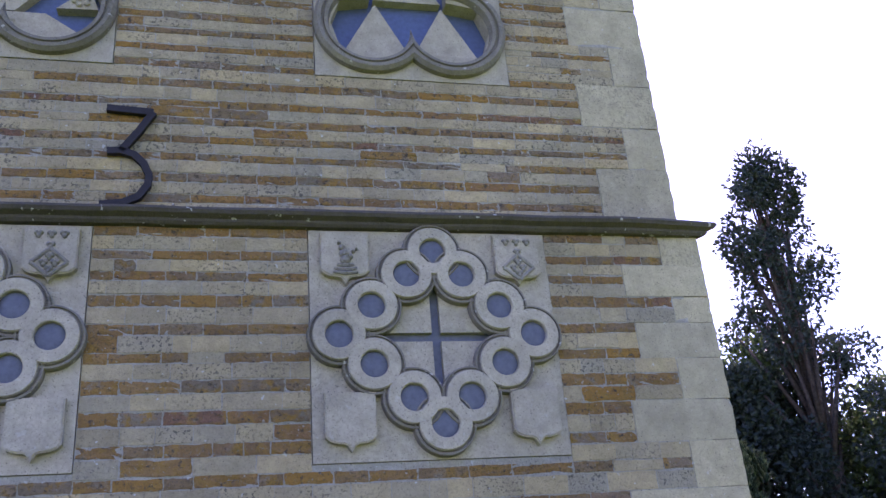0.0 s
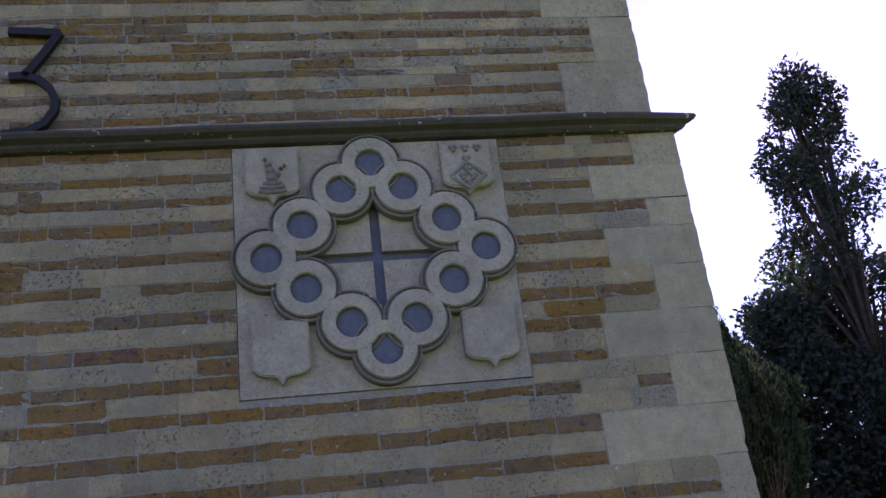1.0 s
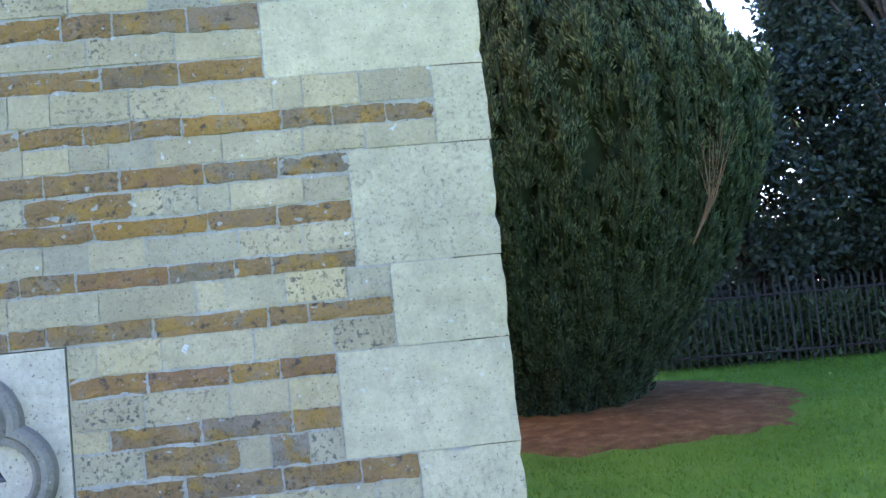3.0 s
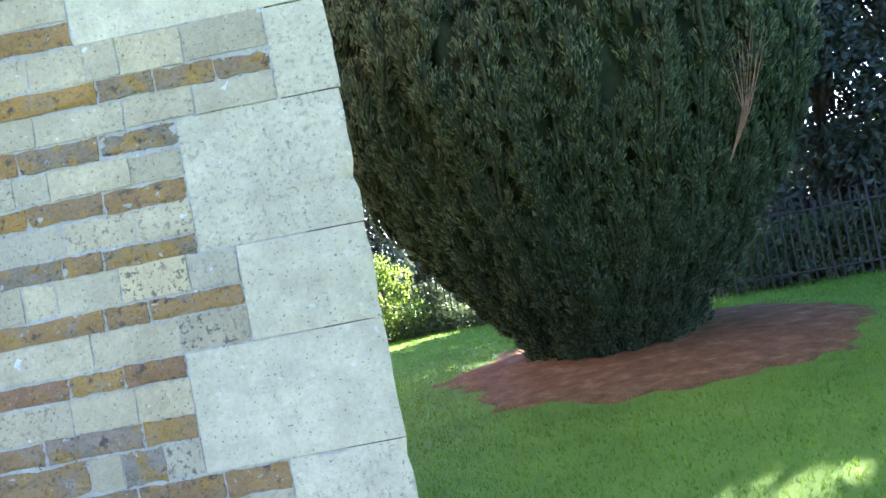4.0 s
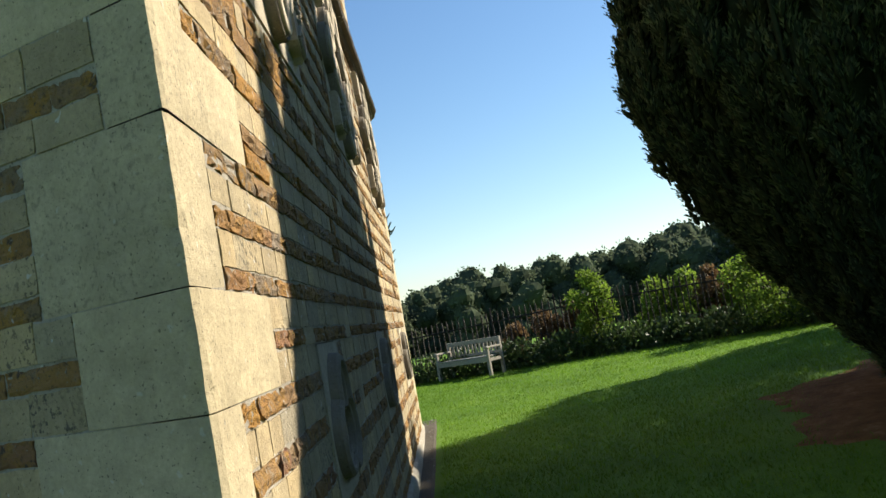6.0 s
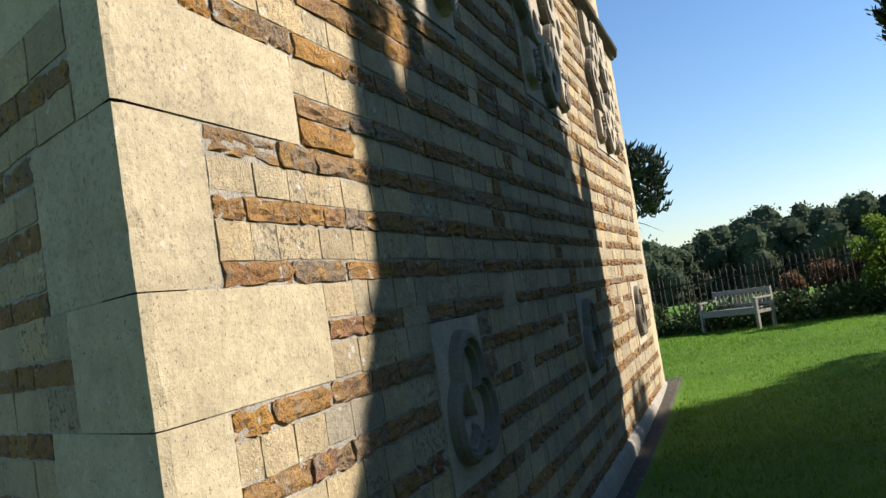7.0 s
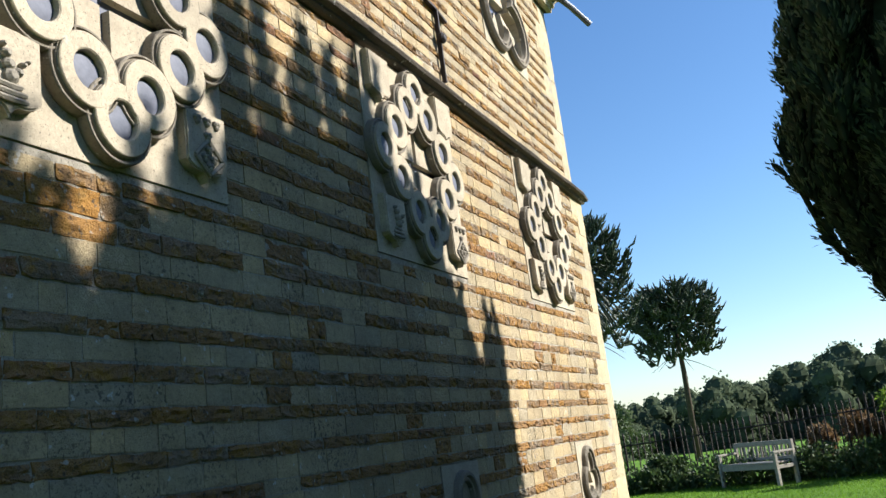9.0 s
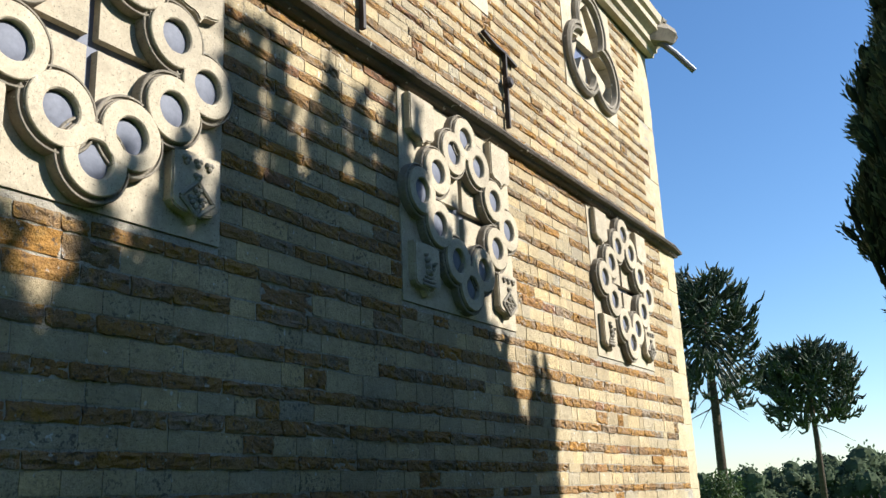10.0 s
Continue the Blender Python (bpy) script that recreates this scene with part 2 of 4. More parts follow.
def loops_to_skin(bm, loops, close_last=False):
    rows = [[bm.verts.new(c) for c in l] for l in loops]
    n = len(rows[0])
    for r, s in zip(rows, rows[1:]):
        for k in range(n):
            bm.faces.new((r[k], r[(k + 1) % n], s[(k + 1) % n], s[k]))
    if close_last:
        bm.faces.new(rows[-1])
    bmesh.ops.recalc_face_normals(bm, faces=bm.faces[:])


def circle(cx, cz, r, y, n=36):
    return [(cx + r * math.cos(2 * math.pi * k / n), y, cz + r * math.sin(2 * math.pi * k / n)) for k in range(n)]


def slab(outer, holes, y0, y1):
    """A plate in the xz plane, from y0 (back) to y1 (front), with holes cut through it."""
    bm = bmesh.new()
    for loop in (outer, *holes):
        v = [bm.verts.new((x, y1, z)) for x, z in loop]
        for a, b in zip(v, v[1:] + v[:1]):
            bm.edges.new((a, b))
    bmesh.ops.triangle_fill(bm, edges=bm.edges[:], use_beauty=True)
    ext = bmesh.ops.extrude_face_region(bm, geom=bm.faces[:])
    bmesh.ops.translate(bm, verts=[g for g in ext["geom"] if isinstance(g, bmesh.types.BMVert)], vec=(0, y0 - y1, 0))
    bmesh.ops.recalc_face_normals(bm, faces=bm.faces[:])
    return bm


def ring_xz(cx, cz, r, n=36):
    return [(cx + r * math.cos(2 * math.pi * k / n), cz + r * math.sin(2 * math.pi * k / n)) for k in range(n)]


def rect(x0, x1, z0, z1):
    return [(x0, z0), (x1, z0), (x1, z1), (x0, z1)]


# ------------------------------------------------------------------ the triangular lodge
SIDE, TOP = 10.16, 7.0
S60 = math.sqrt(3) / 2
# face frames: x along the wall, y outward, z up; the walked corner is the origin
FACE_N = Matrix(((-1, 0, 0, 0), (0, -1, 0, 0), (0, 0, 1, 0), (0, 0, 0, 1)))
FACE_E = Matrix(((0.5, S60, 0, 0), (-S60, 0.5, 0, 0), (0, 0, 1, 0), (0, 0, 0, 1)))
PANEL_W, PANEL_Z0, PANEL_Z1 = 1.53, 2.865, 4.31
FACES = {
    "north": dict(m=FACE_N, sign=1, panels=(1.885, 4.665, 7.6), small=(1.85, 4.7, 7.6), upper=(1.885, 4.56, 7.6)),
    "east": dict(m=FACE_E, sign=-1, panels=(2.03, 5.11, 8.25), small=(2.06, 5.22, 8.5), upper=(2.03, 5.14, 8.1)),
}
# bed joints of the corner stones with the reach of each stone along the north and the east face
QUOINS = [(0.0, 0.62, 0.62, 0.45), (0.62, 1.025, 0.37, 0.29), (1.025, 1.39, 0.62, 0.29), (1.39, 1.68, 0.41, 0.87), (1.68, 2.09, 0.52, 0.335), (2.09, 2.37, 0.2, 0.86),
          (2.37, 2.645, 0.785, 0.31), (2.645, 2.93, 0.35, 0.73), (2.93, 3.19, 0.685, 0.33), (3.19, 3.46, 0.33, 0.7), (3.46, 3.7, 0.57, 0.35), (3.7, 3.88, 0.28, 0.6),
          (3.88, 4.1, 0.6, 0.3), (4.1, 4.32, 0.3, 0.7), (4.42, 4.86, 0.55, 0.3), (4.86, 5.2, 0.3, 0.6), (5.2, 5.56, 0.6, 0.3), (5.56, 5.9, 0.3, 0.6), (5.9, 6.26, 0.6, 0.3), (6.26, 6.62, 0.3, 0.6), (6.62, 7.0, 0.6, 0.35)]
LEDGE_Z0, LEDGE_Z1 = 4.315, 4.435
SMALL_W, SMALL_Z0, SMALL_Z1 = 0.66, 0.82, 1.5
UPPER_W, UPPER_Z0, UPPER_Z1 = 1.38, 5.5, 6.86
# the upper storey stands back a little behind the string course
SETBACK, STOREY_Z = 0.05, 4.42


def openings(face):
    f = FACES[face]
    out = [(c - PANEL_W / 2, c + PANEL_W / 2, PANEL_Z0, PANEL_Z1) for c in f["panels"]]
    out += [(c - SMALL_W / 2, c + SMALL_W / 2, SMALL_Z0, SMALL_Z1) for c in f["small"]]
    out += [(c - UPPER_W / 2, c + UPPER_W / 2, UPPER_Z0, UPPER_Z1) for c in f["upper"]]
    return out


def wall_backing(face):
    """The wall's mortar core, 0.3 m thick, with the window openings left through it."""
    f = FACES[face]
    bm = bmesh.new()
    holes = openings(face)
    us = sorted({0.19, 0.26, SIDE - 0.26, *[h[0] for h in holes], *[h[1] for h in holes]})
    for u0, u1 in zip(us, us[1:]):
        inside = sorted((h[2], h[3]) for h in holes if h[0] < (u0 + u1) / 2 < h[1])
        z = -0.3
        for a, b in inside + [(TOP + 0.5, None)]:
            x0, x1 = sorted((f["sign"] * u0, f["sign"] * u1))
            if z < STOREY_Z:
                box(bm, x0, x1, -0.32, -0.0035, z, min(a, STOREY_Z))
            if a > STOREY_Z and u0 > 0.2:
                box(bm, x0, x1, -0.32, -0.0035 - SETBACK, max(z, STOREY_Z), a)
            z = b
    bmesh.ops.transform(bm, matrix=f["m"], verts=bm.verts[:])
    return bm


walls = {}
for face in FACES:
    walls[face] = tagged(part("wall_" + face, wall_backing(face), M_MORTAR), "banded stone wall of a three-sided lodge, lichened", "wall", kind="structure")


CORNERS = ((Vector((0, 0, 0)), Vector((-1, 0, 0)), Vector((-0.5, S60, 0))), (Vector((-0.5 * SIDE, S60 * SIDE, 0)), Vector((0.5, -S60, 0)), Vector((-0.5, -S60, 0))),
                    (Vector((-SIDE, 0, 0)), Vector((1, 0, 0)), Vector((0.5, S60, 0))))


def corner_core(c, a, b):
    """Solid masonry in a sharp corner."""
    bm = bmesh.new()
    mid = (a + b).normalized()
    base = [c + mid * 0.2, c + mid * 0.13 + a * 0.5, c + mid * 0.13 + b * 0.5]
    lo, hi = [bm.verts.new(p + Vector((0, 0, -0.3))) for p in base], [bm.verts.new(p + Vector((0, 0, TOP + 0.5))) for p in base]
    for k in range(3):
        bm.faces.new((lo[k], lo[(k + 1) % 3], hi[(k + 1) % 3], hi[k]))
    bm.faces.new(lo)
    bm.faces.new(hi)
    bmesh.ops.recalc_face_normals(bm, faces=bm.faces[:])
    return bm


for c, a, b in CORNERS:
    tagged(part("wall_core", corner_core(c, a, b), M_MORTAR), "mortared rubble core of a lodge corner", "wall", kind="structure")


def third_wall():
    bm = bmesh.new()
    p, q = Vector((-SIDE, 0, 0)), Vector((-0.5 * SIDE, S60 * SIDE, 0))
    inward = Vector((S60, -0.5, 0)) * 0.3
    d = (q - p).normalized() * 0.3
    lo = [p + d, q - d, q - d + inward, p + d + inward]
    a, b = [bm.verts.new(v + Vector((0, 0, -0.3))) for v in lo], [bm.verts.new(v + Vector((0, 0, TOP + 0.5))) for v in lo]
    for k in range(4):
        bm.faces.new((a[k], a[(k + 1) % 4], b[(k + 1) % 4], b[k]))
    bm.faces.new(a)
    bm.faces.new(b)
    bmesh.ops.recalc_face_normals(bm, faces=bm.faces[:])
    return bm


tagged(part("wall_west", third_wall(), M_IRON), "plain rear wall closing the lodge", "wall", kind="structure")
bm = bmesh.new()
tri = [Vector((0.0, 0, 0)) + Vector((-0.45, 0.26, 0)), Vector((-0.5 * SIDE, S60 * SIDE - 0.5, 0)), Vector((-SIDE + 0.45, 0.26, 0))]
for z in (TOP + 0.3, TOP + 0.42):
    [bm.verts.new(p + Vector((0, 0, z))) for p in tri]
bm.verts.ensure_lookup_table()
v = bm.verts
for f in ((0, 1, 2), (3, 5, 4), (0, 3, 4, 1), (1, 4, 5, 2), (2, 5, 3, 0)):
    bm.faces.new([v[i] for i in f])
tagged(part("roof", bm, M_LEAD), "flat lead roof behind the parapet", "roof", kind="structure")


def triangle_sweep(profile, name, mat, label):
    """A moulding that runs round all three sides, mitred at the corners: profile of (outward, z)."""
    bm = bmesh.new()
    centre = Vector((-0.5 * SIDE, S60 * SIDE / 3, 0))
    corners = [Vector((0, 0, 0)), Vector((-0.5 * SIDE, S60 * SIDE, 0)), Vector((-SIDE, 0, 0))]
    loops = []
    for k in range(3):
        a, b = corners[k], corners[(k + 1) % 3]
        n = 36
        for i in range(n):
            loops.append((a.lerp(b, i / n), i == 0, ((a + b) / 2 - centre).normalized()))
    rows = []
    for o, z in profile:
        row = []
        for p, is_corner, out in loops:
            wob = 0.006 * noise.noise(p * 3 + Vector((o * 9, 0, z * 9)))
            q = p + (p - centre).normalized() * (1.15 * (o + wob)) if is_corner else p + out * (o + wob)
            row.append((q.x, q.y, z + 0.008 * noise.noise(p * 2.3)))
        rows.append(row)
    loops_to_skin(bm, rows)
    return tagged(part(name, bm, mat), label, "ledge", kind="structure")


triangle_sweep([(-0.03, LEDGE_Z0 - 0.005), (0.04, LEDGE_Z0), (0.06, LEDGE_Z0 + 0.015), (0.065, LEDGE_Z0 + 0.03), (0.11, LEDGE_Z0 + 0.045), (0.125, LEDGE_Z0 + 0.065), (0.115, LEDGE_Z0 + 0.085), (0.02, LEDGE_Z1), (-0.08, LEDGE_Z1 + 0.035)],
               "trim_string_course", M_MOULD, "dark weathered stone string course between the storeys")
triangle_sweep([(-0.03, 6.9), (0.04, 6.92), (0.06, 6.98), (0.1, 7.0), (0.11, 7.06), (0.16, 7.1), (0.2, 7.12), (0.2, 7.2), (0.24, 7.22), (0.26, 7.3), (0.2, 7.36), (0.0, 7.42), (-0.03, 7.42)],
               "trim_cornice", M_PANEL, "moulded pale stone cornice under the parapet")
triangle_sweep([(-0.03, -0.3), (0.05, -0.3), (0.05, 0.12), (0.035, 0.17), (0.0, 0.2), (-0.03, 0.2)], "trim_plinth", M_MORTAR, "worn stone plinth at the foot of the lodge")


# ---- windows
def frame_at(face, u, z):
    f = FACES[face]
    return f["m"] @ Matrix.Translation((f["sign"] * u, 0, z))


def shield_outline(w, h):
    pts = [(-w / 2, h / 2), (-w / 2, -h * 0.25)]
    pts += [(-w / 2 + w * 0.10 * (1 - math.cos(a)) + w * 0.28 * k / 4 * 0.9, -h * 0.25 - h * 0.12 * math.sin(a)) for k, a in ((1, 0.6), (2, 1.0), (3, 1.4), (4, 1.57))]
    pts += [(-w * 0.08, -h * 0.40), (0, -h * 0.5)]
    return pts + [(-x, z) for x, z in pts[-2::-1]]


def shield(parent, cx, cz, carved):
    w, h = 0.295, 0.34
    o = [(cx + x, cz + z) for x, z in shield_outline(w, h)]
    bm = slab(o, [], 0.0, 0.062)
    bmesh.ops.bevel(bm, geom=[e for e in bm.edges if e.calc_face_angle(0) > 0.8 and all(v.co.y > 0.02 for v in e.verts)], offset=0.008, segments=2, affect="EDGES")
    s = part("shield", bm, M_PANEL, parent, "carved stone shield" if carved else "plain stone shield")
    if not carved:
        return
    bm = bmesh.new()
    if carved == 1:  # a lozenge with studs, three leaves above it
        for a, b in (((-0.1, -0.06), (0, 0.03)), ((0, 0.03), (0.1, -0.06)), ((-0.1, -0.06), (0, -0.14)), ((0, -0.14), (0.1, -0.06))):
            tube(bm, [(cx + a[0], 0.066, cz + a[1]), (cx + b[0], 0.066, cz + b[1])], [0.012, 0.012], 6)
        blobs = [(-0.03, -0.06), (0.03, -0.06), (0, -0.02), (0, -0.1), (-0.07, 0.12), (0.07, 0.12), (0, 0.05), (0.0, 0.12)]
        for x, z in blobs:
            for k in range(3):
                a = 2.1 * k + 0.5
                loops_to_skin(bm, [circle(cx + x + 0.013 * math.cos(a), cz + z + 0.013 * math.sin(a), r, y, 8) for r, y in ((0.016, 0.055), (0.013, 0.074), (0.005, 0.08))], True)
    else:  # an upright crest on a wreath
        for z, ww in ((-0.1, 0.075), (-0.075, 0.07), (-0.05, 0.05)):
            tube(bm, [(cx - ww, 0.063, cz + z), (cx, 0.071, cz + z - 0.008), (cx + ww, 0.063, cz + z)], [0.01, 0.013, 0.01], 6)
        for x, z, r in ((0, -0.02, 0.034), (0.01, 0.02, 0.028), (0.02, 0.06, 0.022), (-0.03, 0.0, 0.02), (0.035, 0.09, 0.013), (-0.05, 0.035, 0.013), (-0.07, 0.05, 0.009)):
            loops_to_skin(bm, [circle(cx + x, cz + z, q * r, y, 10) for q, y in ((1, 0.056), (0.9, 0.077), (0.45, 0.091))], True)
    part("relief", bm, M_RELIEF, s, "dark weathered carved relief")


def rose_window(face, u, top_carved):
    """A square panel: twelve roundels in a lozenge round a cross-shaped light, a shield in each corner."""
    w = empty("window_" + face)
    tagged(w, "carved stone window panel of twelve roundels around a glazed cross", "window", "roundel windows", "structure")
    zc, hx, hz = 0.742, 0.598, 0.544
    spots = []
    for (ax, az), (bx, bz), ks in (((0, hz), (hx, 0), (0, 0.29, 0.665)), ((hx, 0), (0, -hz), (0, 0.335, 0.71)), ((0, -hz), (-hx, 0), (0, 0.29, 0.665)), ((-hx, 0), (0, hz), (0, 0.335, 0.71))):
        spots += [(ax + (bx - ax) * k, zc + az + (bz - az) * k) for k in ks]
    r = 0.08
    cw, cv, ch = 0.028, 0.43, 0.463
    cross = [(-cw, zc - cw), (-ch, zc - cw), (-ch, zc + cw), (-cw, zc + cw), (-cw, zc + cv), (cw, zc + cv), (cw, zc + cw), (ch, zc + cw), (ch, zc - cw), (cw, zc - cw), (cw, zc - cv), (-cw, zc - cv)]
    H = PANEL_Z1 - PANEL_Z0
    g = 0.004
    part("panel", slab(rect(-PANEL_W / 2 + g, PANEL_W / 2 - g, g, H - g), [cross] + [ring_xz(x, z, r, 28) for x, z in spots], -0.16, 0.007), M_PANEL, w)
    for i, (x, z) in enumerate(spots):
        bm = bmesh.new()
        e = 0.0006 * (i % 3)
        loops_to_skin(bm, [circle(x, z, q, y + e, 40) for q, y in ((0.157, 0.05), (0.156, 0.076), (0.152, 0.08), (0.089, 0.08), (0.083, 0.074), (0.0805, -0.03))])
        ring = part("roundel", bm, M_PANEL, w, "flat pale stone ring")
        # outer moulding: weathering and cast shadow both in its dark colour
        bm = bmesh.new()
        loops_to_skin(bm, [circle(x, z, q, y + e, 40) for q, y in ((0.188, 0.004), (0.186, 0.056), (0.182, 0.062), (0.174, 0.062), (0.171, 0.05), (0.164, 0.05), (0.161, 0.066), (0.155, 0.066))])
        part("moulding", bm, M_HOOD, ring, "weathered stepped stone moulding, coloured darker for its shadows")
        bm = bmesh.new()
        loops_to_skin(bm, [circle(x, z, q, y, 28) for q, y in ((0.0815, 0.046), (0.066, 0.051), (0.04, 0.055), (0.01, 0.056))], True)
        part("pane", bm, M_GLASS, ring, "round bulging glass pane", True)
    part("cross_pane", slab([(x * 1.01, zc + (z - zc) * 1.01) for x, z in cross], [], -0.05, -0.035), M_GLASS, w, "cross-shaped leaded glass")
    for x, z in ((-0.555, H - 0.205), (0.545, H - 0.205), (-0.56, 0.23), (0.545, 0.225)):
        top = z > H / 2
        shield(w, x, z, (1 if x < 0 else 2) if top == top_carved else 0)
    w.matrix_basis = frame_at(face, u, PANEL_Z0)
    return w


def lobed(lobes, grow, y, n=96):
    """The outline of joined circles, seen from their middle, grown by some metres."""
    cx = sum(l[0] for l in lobes) / len(lobes)
    cz = sum(l[1] for l in lobes) / len(lobes)
    out = []
    for k in range(n):
        a = 2 * math.pi * k / n
        d = Vector((math.cos(a), math.sin(a)))
        best = 0.01
        for x, z, r in lobes:
            c = Vector((x - cx, z - cz))
            b = d.dot(c)
            disc = b * b - c.dot(c) + (r + grow) ** 2
            if disc > 0:
                best = max(best, b + math.sqrt(disc))
        out.append((cx + best * d.x, y, cz + best * d.y))
    return out


def small_window(face, u):
    """A trefoil in a square stone with a three-cornered light."""
    w = empty("window_" + face)
    tagged(w, "small trefoil basement window with a dark triangular light", "window", "trefoil basement windows", "structure")
    H = SMALL_Z1 - SMALL_Z0
    g = 0.004
    tri = [(-0.115, 0.255), (0.115, 0.255), (0, 0.455)]
    part("panel", slab(rect(-SMALL_W / 2 + g, SMALL_W / 2 - g, g, H - g), [tri], -0.16, 0.007), M_PANEL, w)
    lobes = [(0, 0.445, 0.11), (-0.1, 0.27, 0.11), (0.1, 0.27, 0.11)]
    bm = bmesh.new()
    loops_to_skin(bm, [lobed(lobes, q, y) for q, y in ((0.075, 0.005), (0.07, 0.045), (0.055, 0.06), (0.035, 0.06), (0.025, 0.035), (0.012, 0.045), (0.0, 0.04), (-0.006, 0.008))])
    part("moulding", bm, M_HOOD, w, "weathered trefoil stone moulding, coloured darker for its shadows")
    # closing slab, coloured black in place of interior darkness
    bm = slab([(x * 1.1, 0.33 + (z - 0.33) * 1.1) for x, z in tri], [], -0.16, -0.12)
    part("pane", bm, M_DARK, w, "black slab standing in for the unlit interior")
    for a, b in (((-0.06, 0.36), (0.06, 0.36)), ((-0.06, 0.25), (0.045, 0.39)), ((0.06, 0.25), (-0.045, 0.39))):
        bm = bmesh.new()
        tube(bm, [(a[0], -0.1, a[1]), (b[0], -0.1, b[1])], [0.005, 0.005], 6)
        part("glazing_bar", bm, M_LEAD, w)
    w.matrix_basis = frame_at(face, u, SMALL_Z0)
    return w


def upper_window(face, u, kind):
    """A large trefoil window whose light is broken up by stone triangles."""
    w = empty("window_" + face)
    tagged(w, "large trefoil window with stone tracery triangles in blue glass", "window", "upper trefoil windows", "structure")
    H = UPPER_Z1 - UPPER_Z0
    g = 0.004
    light = [(-0.52, 0.22), (0.50, 0.22), (0.57, 0.46), (0.5, 0.66), (0.28, 0.7), (0.3, 0.95), (0, 1.2), (-0.3, 0.95), (-0.28, 0.7), (-0.52, 0.66), (-0.59, 0.46)]
    part("panel", slab(rect(-UPPER_W / 2 + g, UPPER_W / 2 - g, g, H - g), [light], -0.2, 0.007), M_PANEL, w)
    lobes = [(-0.29, 0.44, 0.32), (0.29, 0.44, 0.32), (0, 0.92, 0.32)]
    bm = bmesh.new()
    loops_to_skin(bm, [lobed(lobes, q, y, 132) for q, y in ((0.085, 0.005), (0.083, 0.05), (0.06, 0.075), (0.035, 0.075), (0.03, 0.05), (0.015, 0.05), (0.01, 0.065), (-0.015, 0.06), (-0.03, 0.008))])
    part("moulding", bm, M_HOOD, w, "weathered trefoil stone moulding, coloured darker for its shadows")
    part("pane", slab([(x * 1.02, 0.6 + (z - 0.6) * 1.02) for x, z in light], [], -0.14, -0.12), M_GLASS_BLUE, w, "blue-grey leaded glass")
    if kind == "pyramids":
        shapes = [[(-0.51, 0.225), (-0.01, 0.225), (-0.25, 0.68)], [(0.0, 0.225), (0.49, 0.225), (0.24, 0.68)], [(-0.25, 0.72), (0.25, 0.72), (0, 1.15)]]
    elif kind == "blades":
        shapes = [[(-0.57, 0.47), (-0.33, 0.23), (-0.1, 0.63)], [(-0.02, 0.23), (0.32, 0.23), (0.1, 0.56)], [(0.56, 0.5), (0.2, 0.69), (0.42, 0.27)], [(-0.27, 0.74), (0.2, 0.72), (0.0, 1.15)]]
    else:
        shapes = [[(-0.5, 0.225), (0.5, 0.225), (0.24, 0.4), (-0.24, 0.4)], [(-0.05, 0.41), (0.05, 0.41), (0.26, 0.66), (-0.26, 0.66)], [(-0.29, 0.72), (0.29, 0.72), (0, 0.9)], [(-0.56, 0.46), (-0.3, 0.45), (-0.5, 0.64)], [(0.54, 0.46), (0.3, 0.45), (0.48, 0.64)]]
    for s in shapes:
        bm = slab(s, [], -0.13, -0.045)
        t = part("tracery", bm, M_PANEL, w, "stone tracery block")
        cx, cz = sum(p[0] for p in s) / len(s), sum(p[1] for p in s) / len(s)
        if kind == "leaves":
            bm = bmesh.new()
            for k in range(5):
                a = k * 1.257
                loops_to_skin(bm, [circle(cx + 0.045 * math.cos(a), cz + 0.03 * math.sin(a), r, y, 8) for r, y in ((0.022, -0.05), (0.018, -0.028), (0.006, -0.022))], True)
            part("relief", bm, M_PANEL, t, "carved leaf relief")
    w.matrix_basis = frame_at(face, u, UPPER_Z0) @ Matrix.Translation((0, -SETBACK, 0))
    return w


for face, f in FACES.items():
    for i, u in enumerate(f["panels"]):
        rose_window(face, u, face == "north")
    for u in f["small"]:
        small_window(face, u)
    for i, u in enumerate(f["upper"]):
        upper_window(face, u, "blades" if face == "east" else ("pyramids" if i == 0 else "leaves"))


# ---- iron tie ends
def iron_bar(parent, pts, w=0.028, name="bar"):
    """A flat wrought bar that follows points (x, z) on the wall."""
    bm = bmesh.new()
    n = len(pts)
    rows = []
    for i, (x, z) in enumerate(pts):
        a, b = pts[max(i - 1, 0)], pts[min(i + 1, n - 1)]
        d = Vector((b[0] - a[0], b[1] - a[1])).normalized()
        s = Vector((-d.y, d.x)) * w / 2
        rows.append([(x - s.x, 0.012, z - s.y), (x + s.x, 0.012, z + s.y), (x + s.x, 0.05, z + s.y), (x - s.x, 0.05, z - s.y)])
    loops_to_skin(bm, rows)
    bm.verts.ensure_lookup_table()
    bm.faces.new(bm.verts[0:4])
    bm.faces.new(bm.verts[-4:])
    bmesh.ops.recalc_face_normals(bm, faces=bm.faces[:])
    return part(name, bm, M_IRONBAR, parent)


tie = tagged(empty("iron_numeral"), "black wrought-iron tie end shaped as the numeral 3", "wall tie")
iron_bar(tie, [(0.15, 0.34), (0.02, 0.33), (-0.13, 0.32)], 0.045)
iron_bar(tie, [(-0.13, 0.32), (-0.05, 0.18), (0.05, 0.03)], 0.045)
iron_bar(tie, [(0.13, 0.03), (0.05, 0.035), (-0.03, 0.01), (-0.09, -0.05), (-0.125, -0.13), (-0.12, -0.2), (-0.07, -0.28), (0.02, -0.325), (0.15, -0.34)], 0.045)
